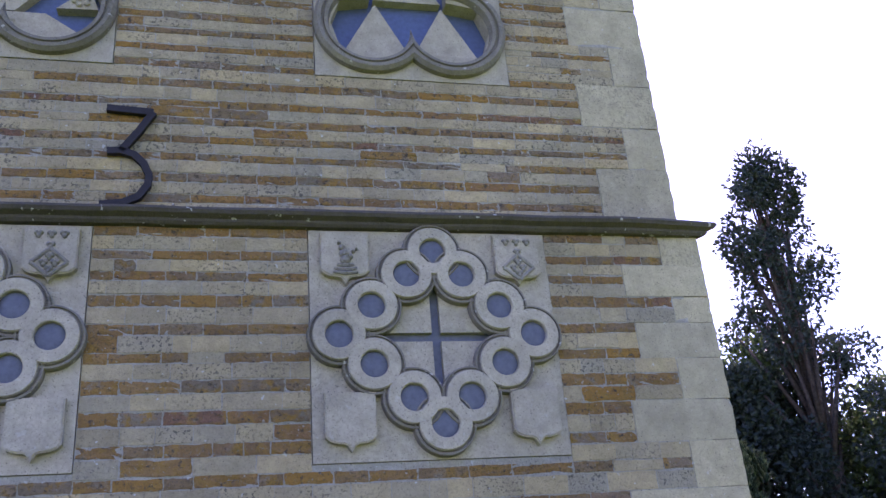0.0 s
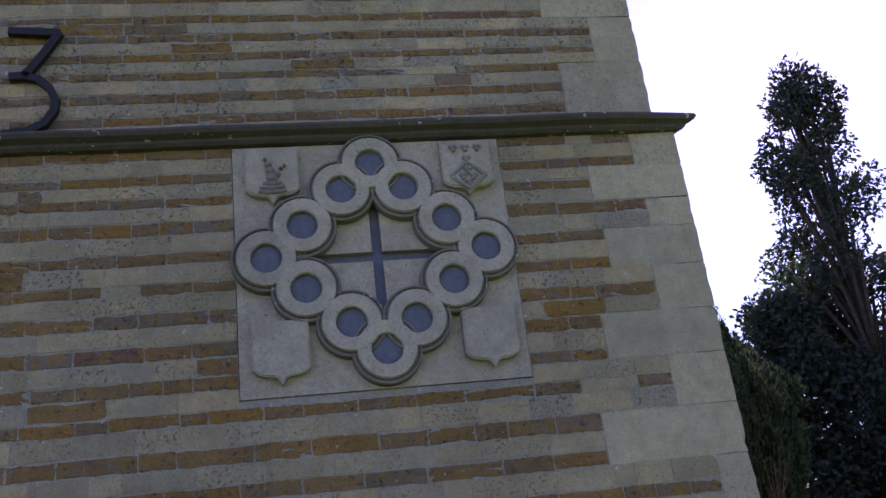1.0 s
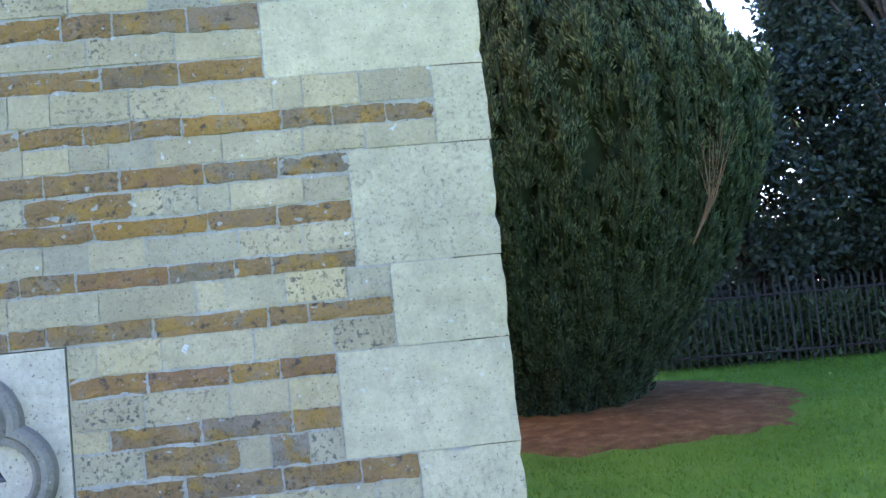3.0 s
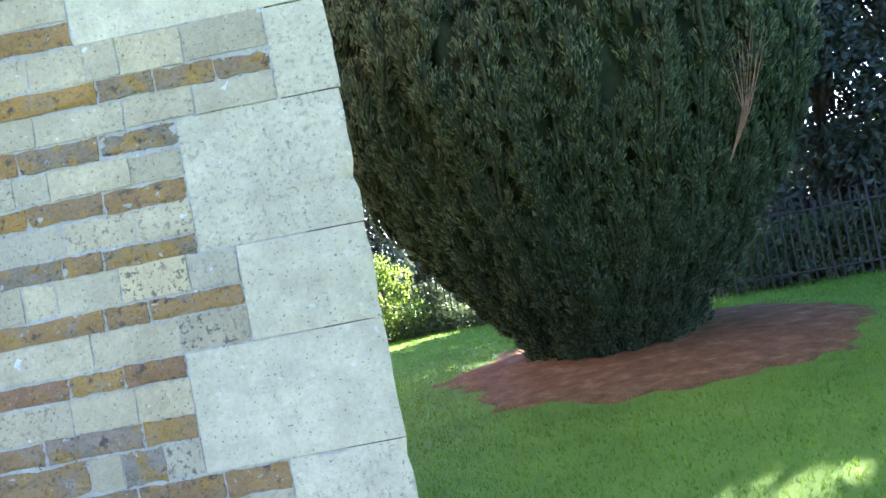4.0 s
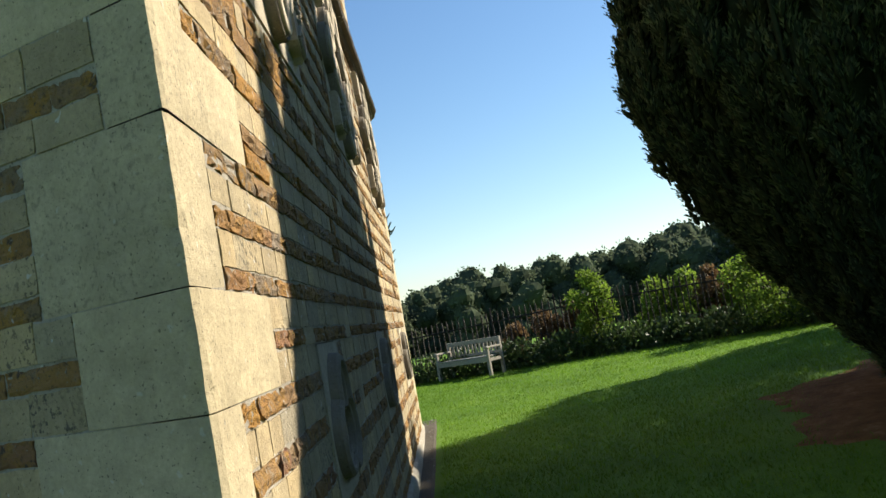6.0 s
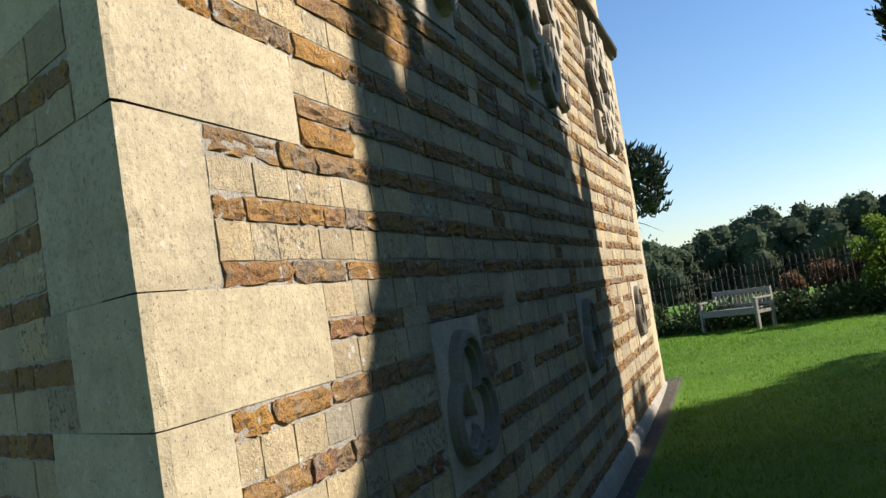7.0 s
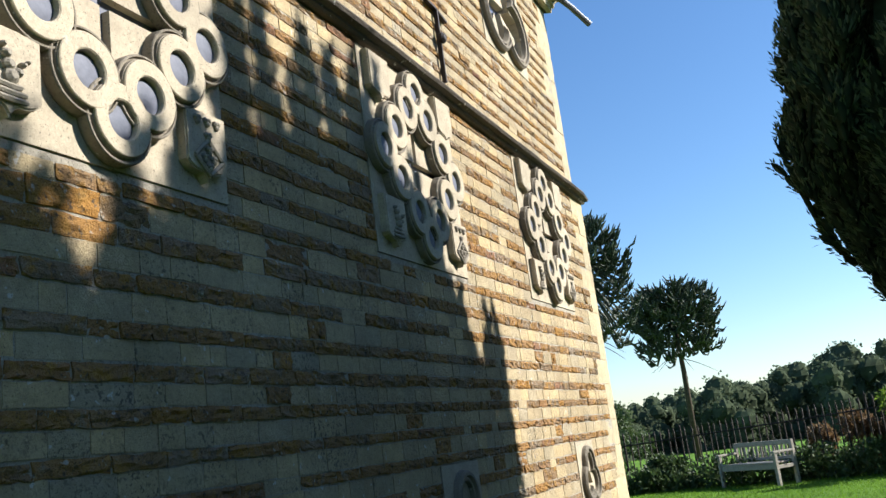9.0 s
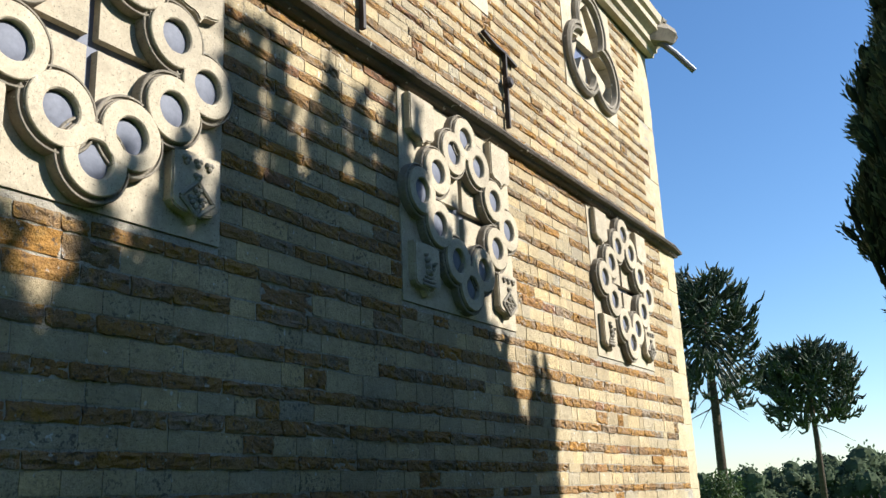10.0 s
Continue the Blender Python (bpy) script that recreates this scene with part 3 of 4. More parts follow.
tie.matrix_basis = frame_at("north", 3.73, 4.8) @ Matrix.Translation((0, -SETBACK, 0))
tie = tagged(empty("iron_wall_tie"), "black wrought-iron tie end with a crossbar and boss", "wall tie")
iron_bar(tie, [(0, -0.36), (0, 0.0), (0, 0.32)], 0.022)
iron_bar(tie, [(0.36, 0.36), (0.18, 0.32), (0.0, 0.31), (-0.2, 0.27)], 0.022)
bm = bmesh.new()
loops_to_skin(bm, [circle(0, 0.04, r, y, 12) for r, y in ((0.045, 0.04), (0.05, 0.07), (0.03, 0.09))], True)
part("boss", bm, M_IRONBAR, tie)
tie.matrix_basis = frame_at("east", 6.02, 4.93) @ Matrix.Translation((0, -SETBACK, 0))
tie = tagged(empty("iron_wall_tie"), "upright black wrought-iron tie bar", "wall tie")
iron_bar(tie, [(0, -0.36), (0, 0.0), (0, 0.36)])
tie.matrix_basis = frame_at("east", 4.02, 4.93) @ Matrix.Translation((0, -SETBACK, 0))

# ---- gargoyle spout at the far corner
spout = tagged(empty("gargoyle_spout"), "carved stone spout block with a lead drain pipe", "gargoyle")
far = Vector((-0.5 * SIDE, S60 * SIDE, 0))
out = Vector((0.1, 1.0, 0)).normalized()
bm = bmesh.new()
tube(bm, [(0, -0.1, 0), (0, 0.1, 0.02), (0, 0.28, 0.03), (0, 0.42, 0.0), (0, 0.47, -0.02)], [0.14, 0.16, 0.15, 0.12, 0.07], 6)
for x, z in ((-0.07, 0.1), (0.07, 0.1)):
    tube(bm, [(x, 0.15, z), (x * 1.4, 0.22, z + 0.07), (x * 1.2, 0.3, z + 0.06)], [0.06, 0.05, 0.02], 7)
part("head", bm, M_HOOD, spout, "weathered carved stone head")
bm = bmesh.new()
tube(bm, [(0, 0.2, -0.06), (0, 0.45, -0.2), (0, 0.72, -0.4)], [0.04, 0.04, 0.04], 10)
part("drain_pipe", bm, M_LEAD, spout, "lead drain pipe")
spout.matrix_basis = Matrix.Translation(far + Vector((0.16, -0.24, 7.13))) @ out.to_track_quat("Y", "Z").to_matrix().to_4x4()
# ------------------------------------------------------------------ ground
def ground_z(x, y):
    d = math.hypot(x + 2.0, y - 2.0)
    k = min(max((d - 2.5) / 9.5, 0.0), 1.0)
    z = 0.27 * k * k * (3 - 2 * k)
    z += 0.22 * math.exp(-((x - 1.6) ** 2 + (y - 7.7) ** 2) / 12.5)
    far_k = max(d - 20.0, 0.0)
    return z - min(far_k * 0.028, 2.6) + 0.02 * noise.noise((x * 0.35, y * 0.35, 0))


radii = [0.0] + [0.6 * k for k in range(1, 46)] + [27 * 1.14 ** k for k in range(1, 36)]
gv, gf = [(-2.0, 2.0, ground_z(-2, 2))], []
SECT = 96
for r in radii[1:]:
    for k in range(SECT):
        a = 2 * math.pi * k / SECT
        x, y = -2.0 + r * math.cos(a), 2.0 + r * math.sin(a)
        gv.append((x, y, ground_z(x, y)))
quads = []
for i in range(len(radii) - 2):
    for k in range(SECT):
        a, b = 1 + i * SECT + k, 1 + i * SECT + (k + 1) % SECT
        quads.append((a, a + SECT, b + SECT, b))
for k in range(SECT):
    quads.append((0, 1 + k, 1 + (k + 1) % SECT, 0))
me = bpy.data.meshes.new("ground")
me.from_pydata(gv, [], [q if q[0] != q[3] else q[:3] for q in quads])
me.materials.append(M_LAWN)
me.polygons.foreach_set("use_smooth", [True] * len(me.polygons))
tagged(new("ground", me), "mown green lawn running out to fields", "lawn", kind="structure")
rng = np.random.default_rng(7)


# ------------------------------------------------------------------ foliage
def leaf_cloud(points, ways, length, width, rng, spread=0.6):
    """Diamond leaves: one at each point, along its way with some scatter."""
    n = len(points)
    d = ways + rng.normal(0, spread, (n, 3))
    d /= np.linalg.norm(d, axis=1)[:, None]
    s = np.cross(d, rng.normal(0, 1, (n, 3)))
    s /= np.linalg.norm(s, axis=1)[:, None] + 1e-9
    nrm = np.cross(d, s)
    L = (length * rng.uniform(0.6, 1.3, n))[:, None]
    W = (width * rng.uniform(0.7, 1.3, n))[:, None]
    v = np.stack([points, points + d * L * 0.5 + s * W * 0.5 + nrm * W * 0.15, points + d * L, points + d * L * 0.5 - s * W * 0.5 + nrm * W * 0.15], axis=1).reshape(-1, 3)
    f = np.arange(4 * n).reshape(n, 4)
    return v, f


AX, AY = 1.6, 7.7
YEW_Z = [0.35, 0.7, 1.2, 1.7, 2.3, 2.9, 3.6, 4.2, 4.6, 5.1, 5.55, 5.85, 6.1, 6.4, 6.65]
YEW_EAST = [0.85, 1.2, 1.65, 2.05, 2.4, 2.72, 2.82, 2.6, 2.2, 1.8, 1.55, 1.2, 0.7, 0.35, 0.05]
YEW_WEST = [0.85, 1.2, 1.65, 2.05, 2.42, 2.75, 2.82, 2.68, 2.5, 2.3, 2.02, 1.8, 1.5, 0.95, 0.3]


def yew_radius(a, z):
    w = 0.5 - 0.5 * math.cos(a)
    lump = 1 + 0.06 * noise.noise((2.6 * math.cos(a), 2.6 * math.sin(a), z * 0.35)) + 0.08 * noise.noise((8 * math.cos(a), 8 * math.sin(a), z * 0.5)) + 0.11 * noise.noise((17 * math.cos(a), 17 * math.sin(a), z * 0.55))
    if z > 5.0:  # the top breaks up into spires
        lump += min(z - 5.0, 2.0) * 0.3 * noise.noise((3.6 * math.cos(a), 3.6 * math.sin(a), 3.1))
    return float(np.interp(z, YEW_Z, YEW_EAST) * (1 - w) + np.interp(z, YEW_Z, YEW_WEST) * w) * lump


def yew_tree():
    t = tagged(empty("yew_tree"), "big dense dark green yew flaring up from a narrow foot", "tree")
    bm = bmesh.new()
    for k in range(11):
        a = k * 0.571
        r0, r1 = 0.3 + 0.2 * (k % 2), 1.5 + 0.3 * (k % 3)
        tube(bm, [(AX + r0 * math.cos(a), AY + r0 * math.sin(a), 0.0), (AX + (r0 + 0.4) * math.cos(a), AY + (r0 + 0.4) * math.sin(a), 1.0), (AX + r1 * math.cos(a), AY + r1 * math.sin(a), 3.2), (AX + r1 * 0.8 * math.cos(a), AY + r1 * 0.8 * math.sin(a), 5.5)], [0.18, 0.14, 0.09, 0.04], 7)
    part("trunk", bm, M_BARK, t, "cluster of reddish stems", True)
    # closed filler shell under the needles, its dark colour painted as inner shade
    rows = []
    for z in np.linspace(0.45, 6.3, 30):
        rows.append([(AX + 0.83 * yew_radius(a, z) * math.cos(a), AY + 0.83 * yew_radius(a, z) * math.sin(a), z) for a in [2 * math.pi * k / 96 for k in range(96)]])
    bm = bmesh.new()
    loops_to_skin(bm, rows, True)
    part("shade_core", bm, M_YEW_CORE, t, "solid filler shell coloured dark as the shade inside the crown", True)
    # upright leaders, each a column of short tufts thick with needles
    n = 3000
    zz = rng.uniform(0.4, 6.55, n * 3)
    zz = zz[rng.uniform(0, 2.9, n * 3) < 0.35 + np.interp(zz, YEW_Z, YEW_WEST)][:n]
    seats = []
    for z in zz:
        a = rng.uniform(0, 2 * math.pi)
        tall = min(rng.uniform(0.36, 0.72), z - 0.1)
        inset = 0.89 + 0.08 * rng.uniform(0, 1)
        r0, r1 = inset * yew_radius(a, max(z - tall, 0.35)) - 0.05, inset * yew_radius(a, z) - 0.05
        lean = 0.6 * (r1 - r0) / tall
        r0 = (r0 + r1 - lean * tall) / 2
        seats.append((AX + r0 * math.cos(a), AY + r0 * math.sin(a), z - tall, a, tall, rng.uniform(0.055, 0.09), 9, lean))
    # spires that stand free of the top; (offset across the light, offset along it, tip height)
    # q 2.4 to 2.83: unseen extra spires behind the crown, added for wall shadow
    for q, along, tip in ((-1.25, 0.2, 7.0), (-1.5, -0.1, 7.0), (-1.38, 0.3, 7.1), (-0.95, -0.3, 6.95), (-0.86, 0.2, 6.9), (-0.45, 0.3, 7.0), (-0.3, 0.0, 7.9), (-0.17, 0.1, 7.95), (0.06, -0.3, 7.7), (0.36, 0.4, 7.65), (0.47, 0.1, 7.8), (0.72, 0.0, 7.65), (1.0, 0.3, 7.75), (1.12, 0.1, 7.5), (1.5, 0.5, 6.9), (1.68, -0.3, 6.6), (1.9, -0.2, 6.3), (2.08, 0.1, 5.95), (2.4, 1.8, 6.4), (2.7, 2.0, 6.8), (2.83, 1.9, 6.7),
                          (-1.68, 0.65, 6.35), (-1.91, 0.74, 5.6), (-2.2, 0.86, 5.0), (-1.26, 0.5, 6.65), (2.24, -1.32, 4.95), (2.55, -0.95, 4.7), (1.86, -1.55, 5.3), (0.3, 1.2, 7.0), (-0.6, -1.3, 6.4), (0.9, -1.3, 6.5)):
        cx, cy = AX - 0.842 * q + 0.539 * along, AY + 0.539 * q + 0.842 * along
        for k in range(13):
            h = k / 12
            a = k * 2.4
            rad = 0.10 * (1 - h)
            seats.append((cx + rad * math.cos(a), cy + rad * math.sin(a), tip - 2.0 + 1.45 * h, a, 0.52, 0.06, 10, 0.05))
    P, D, V, F, nv = [], [], [], [], 0
    five = np.arange(5) * 1.25664
    quad = np.array([(i * 5 + j, i * 5 + (j + 1) % 5, i * 5 + 5 + (j + 1) % 5, i * 5 + 5 + j) for i in range(3) for j in range(5)])
    prof_k = np.array((0.0, 0.35, 0.75, 1.0))
    prof_r = np.array((0.55, 1.0, 0.85, 0.2))

    def spindle(base, up, ln, fat):
        e1 = np.cross(up, (0.3, 0.9, 0.1))
        e1 /= np.linalg.norm(e1)
        e2 = np.cross(up, e1)
        sides = np.cos(five)[:, None] * e1 + np.sin(five)[:, None] * e2
        mid = base + up * (prof_k * ln)[:, None]
        V.append((mid[:, None, :] + sides[None] * (fat * prof_r)[:, None, None]).reshape(-1, 3))
        F.append(quad + 20 * len(F))
        return e1, e2

    for sx, sy, sz, a, tall, wide, tufts, lean in seats:
        base = np.array([sx, sy, sz])
        up = np.array([math.cos(a) * lean, math.sin(a) * lean, 1.0]) + rng.normal(0, 0.06, 3)
        tall *= np.linalg.norm(up)
        up /= np.linalg.norm(up)
        e1, e2 = spindle(base, up, tall, wide * 0.3)
        for k in range(tufts):
            h = (k + rng.uniform(0, 1)) / tufts
            ph = rng.uniform(0, 2 * math.pi)
            side = math.cos(ph) * e1 + math.sin(ph) * e2
            way = up + side * 0.32 + rng.normal(0, 0.12, 3)
            way /= np.linalg.norm(way)
            foot = base + up * (h * (tall - 0.1)) + side * (wide * 0.75 * (1 - 0.7 * h ** 3))
            ln, fat = rng.uniform(0.09, 0.16), rng.uniform(0.040, 0.062)
            g1, g2 = spindle(foot, way, ln, fat * 0.6)
            m = 18
            u = rng.uniform(0.05, 1, m)
            w = rng.uniform(0, 2 * math.pi, m)
            out = np.cos(w)[:, None] * g1 + np.sin(w)[:, None] * g2
            P.append(foot + way * (u * ln)[:, None] + out * (fat * np.interp(u, prof_k, prof_r))[:, None] * 0.85)
            D.append(way * 1.2 + out * 0.4)
    v, f = leaf_cloud(np.concatenate(P), np.concatenate(D), 0.06, 0.0145, rng, 0.32)
    raw("crown", v, f, M_YEW, t)
    # shoots share the dark core colour, painting shade between the tufts
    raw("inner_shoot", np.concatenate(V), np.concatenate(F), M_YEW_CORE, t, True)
    # a dead fan of twigs that shows in the green
    bm = bmesh.new()
    b = Vector((2.80, 5.26, 2.25))
    for k in range(11):
        w = Vector((0.1 + 0.045 * (k - 4), -0.08 + 0.02 * (k % 4), 0.7 + 0.12 * (k % 3)))
        bend = Vector((0.03 * (k % 3 - 1), 0, 0.02))
        tube(bm, [b + Vector((-0.16, 0.15, -0.3)), b + w * 0.15, b + w * 0.5 + bend, b + w * 0.85 + bend * 2.5], [0.005, 0.004, 0.0028, 0.001], 5)
    part("dead_branch", bm, M_TWIG, t, "bare orange-brown dead twigs")
    return t


yew_tree()


def crown_points(centres, count, rng):
    """Points over the skins of many overlapping balls (x, y, z, r), with ways outward."""
    P, D = [], []
    tot = sum(c[3] ** 2 for c in centres)
    for x, y, z, r in centres:
        n = max(4, int(count * r * r / tot))
        d = rng.normal(0, 1, (n, 3))
        d /= np.linalg.norm(d, axis=1)[:, None]
        P.append(np.array([x, y, z]) + d * (r * rng.uniform(0.55, 1.05, n))[:, None])
        D.append(d * 0.6 + np.array([0, 0, -0.15]))
    return np.concatenate(P), np.concatenate(D)


def leafy_tree(name, label, x, y, height, spread, foot, mat, count, leaf, rng, balls=26, cat="tree", trunk=0.16, clump=(0.26, 0.42)):
    """A trunk with limbs, and a crown of leaf clumps with gaps."""
    t = tagged(empty(name), label, cat)
    g = ground_z(x, y)
    bm = bmesh.new()
    top = g + height * 0.75
    tube(bm, [(x, y, g - 0.1), (x + 0.05, y, g + height * 0.3), (x - 0.03, y + 0.05, top)], [trunk, trunk * 0.75, trunk * 0.25], 8)
    centres = []
    for k in range(balls):
        a = rng.uniform(0, 2 * math.pi)
        h = foot + (1 - foot) * (k + 0.5) / balls
        prof = math.sin(math.pi * min(max(0.12 + 0.86 * (h - foot) / (1 - foot), 0), 1)) ** 0.7
        r = spread * prof * rng.uniform(0.35, 0.95)
        c = (x + r * math.cos(a), y + r * math.sin(a), g + height * h * 0.94, spread * rng.uniform(*clump))
        centres.append(c)
        if k % 2 == 0:
            s = Vector((x, y, g + height * max(0.12, h * 0.6)))
            e = Vector(c[:3])
            tube(bm, [s, s.lerp(e, 0.5) + Vector((0, 0, 0.1)), e], [trunk * 0.4, trunk * 0.25, trunk * 0.08], 5)
    part("trunk", bm, M_BARK, t, "", True)
    p, d = crown_points(centres, count, rng)
    v, f = leaf_cloud(p, d, leaf, leaf * 0.55, rng, 0.7)
    raw("crown", v, f, mat, t)
    return t


# ------------------------------------------------------------------ the trees and shrubs round the lawn
leafy_tree("conifer_tree", "tall dark conifer with a ragged open outline", 9.0, 11.7, 12.4, 1.6, 0.1, M_CONIFER, 26000, 0.13, rng, 120, "tree", 0.2, (0.17, 0.34))
for x, y, h, s in ((6.3, 12.7, 5.6, 1.9), (7.7, 12.6, 7.1, 1.6), (10.9, 11.9, 6.6, 2.0), (12.6, 11.2, 7.0, 2.1), (14.5, 10.2, 7.2, 2.3), (16.8, 8.6, 7.6, 2.6), (9.6, 14.5, 8.6, 2.4)):
    leafy_tree("holly_tree", "dark glossy evergreen tree of a belt behind the railings, partly unseen", x, y, h, s, 0.03, M_LEAF if x > 9 else M_CONIFER, 20000, 0.145, rng, 80, "tree", 0.14, (0.18, 0.34))
# unseen trees added beyond the view to block sky light from the walls
for x, y, h, s in ((18.0, 5.5, 8.6, 2.8), (18.6, 1.0, 9.0, 3.0), (17.6, -3.8, 8.8, 2.9), (15.5, -8.4, 8.4, 2.8)):
    leafy_tree("holly_tree", "dark glossy evergreen tree of a belt behind the railings, partly unseen", x, y, h, s, 0.03, M_LEAF, 12000, 0.24, rng, 60, "tree", 0.16, (0.2, 0.36))
leafy_tree("lime_tree", "tall leafy tree beyond the yew", 5.2, 19.3, 9.8, 2.6, 0.12, M_LEAF, 26000, 0.2, rng, 80, "tree", 0.2, (0.2, 0.34))
leafy_tree("cedar_tree", "dark spreading cedar beyond the railings", -5.6, 38.0, 5.6, 2.6, 0.15, M_CONIFER, 14000, 0.28, rng, 40, "tree", 0.25)

LIT, RED, MID, DARK = "sunlit bright green leafy shrub", "reddish-brown shrub growing through the railings", "rounded mid-green shrub beside the lawn", "dark green border shrub beside the bench"
YEL = "yellow-green perennial clump behind the railings"
for x, y, h, s, m, lab in ((-5.1, 15.85, 1.7, 0.5, M_LEAF_LIT, LIT), (-1.75, 15.95, 1.65, 0.78, M_LEAF_LIT, LIT), (-0.7, 16.3, 1.0, 0.7, M_LEAF, MID), (-6.4, 16.4, 1.0, 0.5, M_LEAF_RED, RED), (-5.8, 16.7, 1.1, 0.4, M_LEAF_RED, RED),
                           (-7.2, 16.4, 0.8, 0.4, M_LEAF_RED, RED), (-3.0, 17.0, 1.35, 0.45, M_LEAF_RED, RED), (-4.2, 17.3, 1.2, 0.6, M_LEAF_LIT, YEL), (-3.5, 17.2, 1.3, 0.55, M_LEAF_LIT, YEL), (-2.6, 17.3, 1.15, 0.55, M_LEAF_LIT, YEL),
                           (-9.6, 14.7, 0.6, 0.45, M_LEAF, DARK), (-10.6, 14.0, 0.65, 0.5, M_LEAF, DARK), (-12.0, 13.2, 0.8, 0.6, M_LEAF, DARK), (1.0, 15.9, 1.1, 0.8, M_LEAF, MID), (-13.8, 12.2, 1.1, 0.8, M_LEAF, DARK), (-11.6, 15.6, 1.7, 0.7, M_LEAF, DARK)):
    leafy_tree("shrub", lab, x, y, h, s, 0.05, m, 3600, 0.085, rng, 22, "shrub", 0.03)


def hedge():
    """Low border planting along the far side of the lawn."""
    line = [(-15.5, 11.0), (-12.0, 13.0), (-9.0, 14.75), (-7.0, 15.35), (-4.4, 15.75), (-2.0, 15.95), (-0.5, 16.0), (2.5, 14.7)]
    P = []
    for (x0, y0), (x1, y1) in zip(line, line[1:]):
        n = int(math.hypot(x1 - x0, y1 - y0) * 1300)
        k = rng.uniform(0, 1, n)
        hgt = (0.52 if -9.5 < x0 < -4.0 else 0.36) + 0.12 * np.sin(k * 17 + x0)
        pts = np.stack([x0 + (x1 - x0) * k + rng.normal(0, 0.16, n), y0 + (y1 - y0) * k + rng.normal(0, 0.2, n), 0.2 + hgt * rng.uniform(0, 1, n)], axis=1)
        P.append(pts)
    P = np.concatenate(P)
    v, f = leaf_cloud(P, np.tile((0, -0.2, 0.7), (len(P), 1)), 0.1, 0.05, rng, 0.6)
    return tagged(raw("border_planting", v, f, M_LEAF), "low dark green border planting along the railings", "hedge", kind="stuff")


hedge()


def undergrowth():
    P = []
    for x0, y0, x1, y1 in ((4.0, 11.7, 8.0, 11.4), (8.0, 11.4, 15.0, 11.4), (4.0, 13.0, 7.0, 12.6)):
        n = 9000
        k = rng.uniform(0, 1, n)
        P.append(np.stack([x0 + (x1 - x0) * k + rng.normal(0, 0.3, n), y0 + (y1 - y0) * k + rng.normal(0, 0.4, n), 0.15 + rng.uniform(0, 1.0, n) ** 1.3 * 1.1], axis=1))
    P = np.concatenate(P)
    v, f = leaf_cloud(P, np.tile((0, -0.2, 0.5), (len(P), 1)), 0.13, 0.06, rng, 0.7)
    return tagged(raw("undergrowth", v, f, M_LEAF), "shaded ivy and undergrowth behind the railings", "undergrowth", kind="stuff")


undergrowth()


def far_wood():
    C = []
    r2 = np.random.default_rng(11)
    for k in range(520):
        az = -80 + 114 * (k % 260 + r2.uniform(0, 1)) / 260
        d = r2.uniform(58, 72) if k < 260 else r2.uniform(72, 110)
        x, y = 1.5 + d * math.sin(radians(az)), d * math.cos(radians(az))
        slope = float(np.interp(az, (-80, -44, -36, -30, -24, -18, -13, 30), (0.014, 0.016, 0.030, 0.046, 0.050, 0.054, 0.06, 0.062)))
        g = -2.4
        h = 1.6 + d * slope * r2.uniform(0.5, 1.0) - g
        w = h * r2.uniform(0.28, 0.42)
        for j in range(9):
            a = r2.uniform(0, 6.28)
            q = w * r2.uniform(0.1, 0.8)
            zz = r2.uniform(0.02, 0.9)
            C.append((x + q * math.cos(a) * (1.1 - 0.6 * zz), y + q * math.sin(a) * (1.1 - 0.6 * zz), g + h * zz, w * r2.uniform(0.3, 0.5)))
    # solid crown cores with shade put into their colour, then a skin of leaf sprays
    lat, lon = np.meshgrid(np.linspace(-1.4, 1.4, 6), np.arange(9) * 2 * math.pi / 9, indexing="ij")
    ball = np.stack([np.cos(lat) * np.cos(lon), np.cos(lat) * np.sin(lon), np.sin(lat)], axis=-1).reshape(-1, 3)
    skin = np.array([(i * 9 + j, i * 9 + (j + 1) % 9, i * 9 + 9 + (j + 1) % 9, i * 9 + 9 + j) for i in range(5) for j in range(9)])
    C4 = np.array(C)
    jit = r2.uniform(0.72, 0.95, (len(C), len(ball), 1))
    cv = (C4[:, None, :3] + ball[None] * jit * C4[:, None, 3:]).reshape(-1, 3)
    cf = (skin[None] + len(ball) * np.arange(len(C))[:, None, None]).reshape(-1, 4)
    tagged(raw("wood_interior", cv, cf, M_WOOD_CORE), "solid crown cores of the distant woodland, coloured dark as shade", "woodland", kind="stuff")
    # leaf sprays in the pale colour that includes distance haze
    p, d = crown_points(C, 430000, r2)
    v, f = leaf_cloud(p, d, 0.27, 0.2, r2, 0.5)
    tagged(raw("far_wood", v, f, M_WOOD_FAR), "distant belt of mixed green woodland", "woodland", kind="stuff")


far_wood()


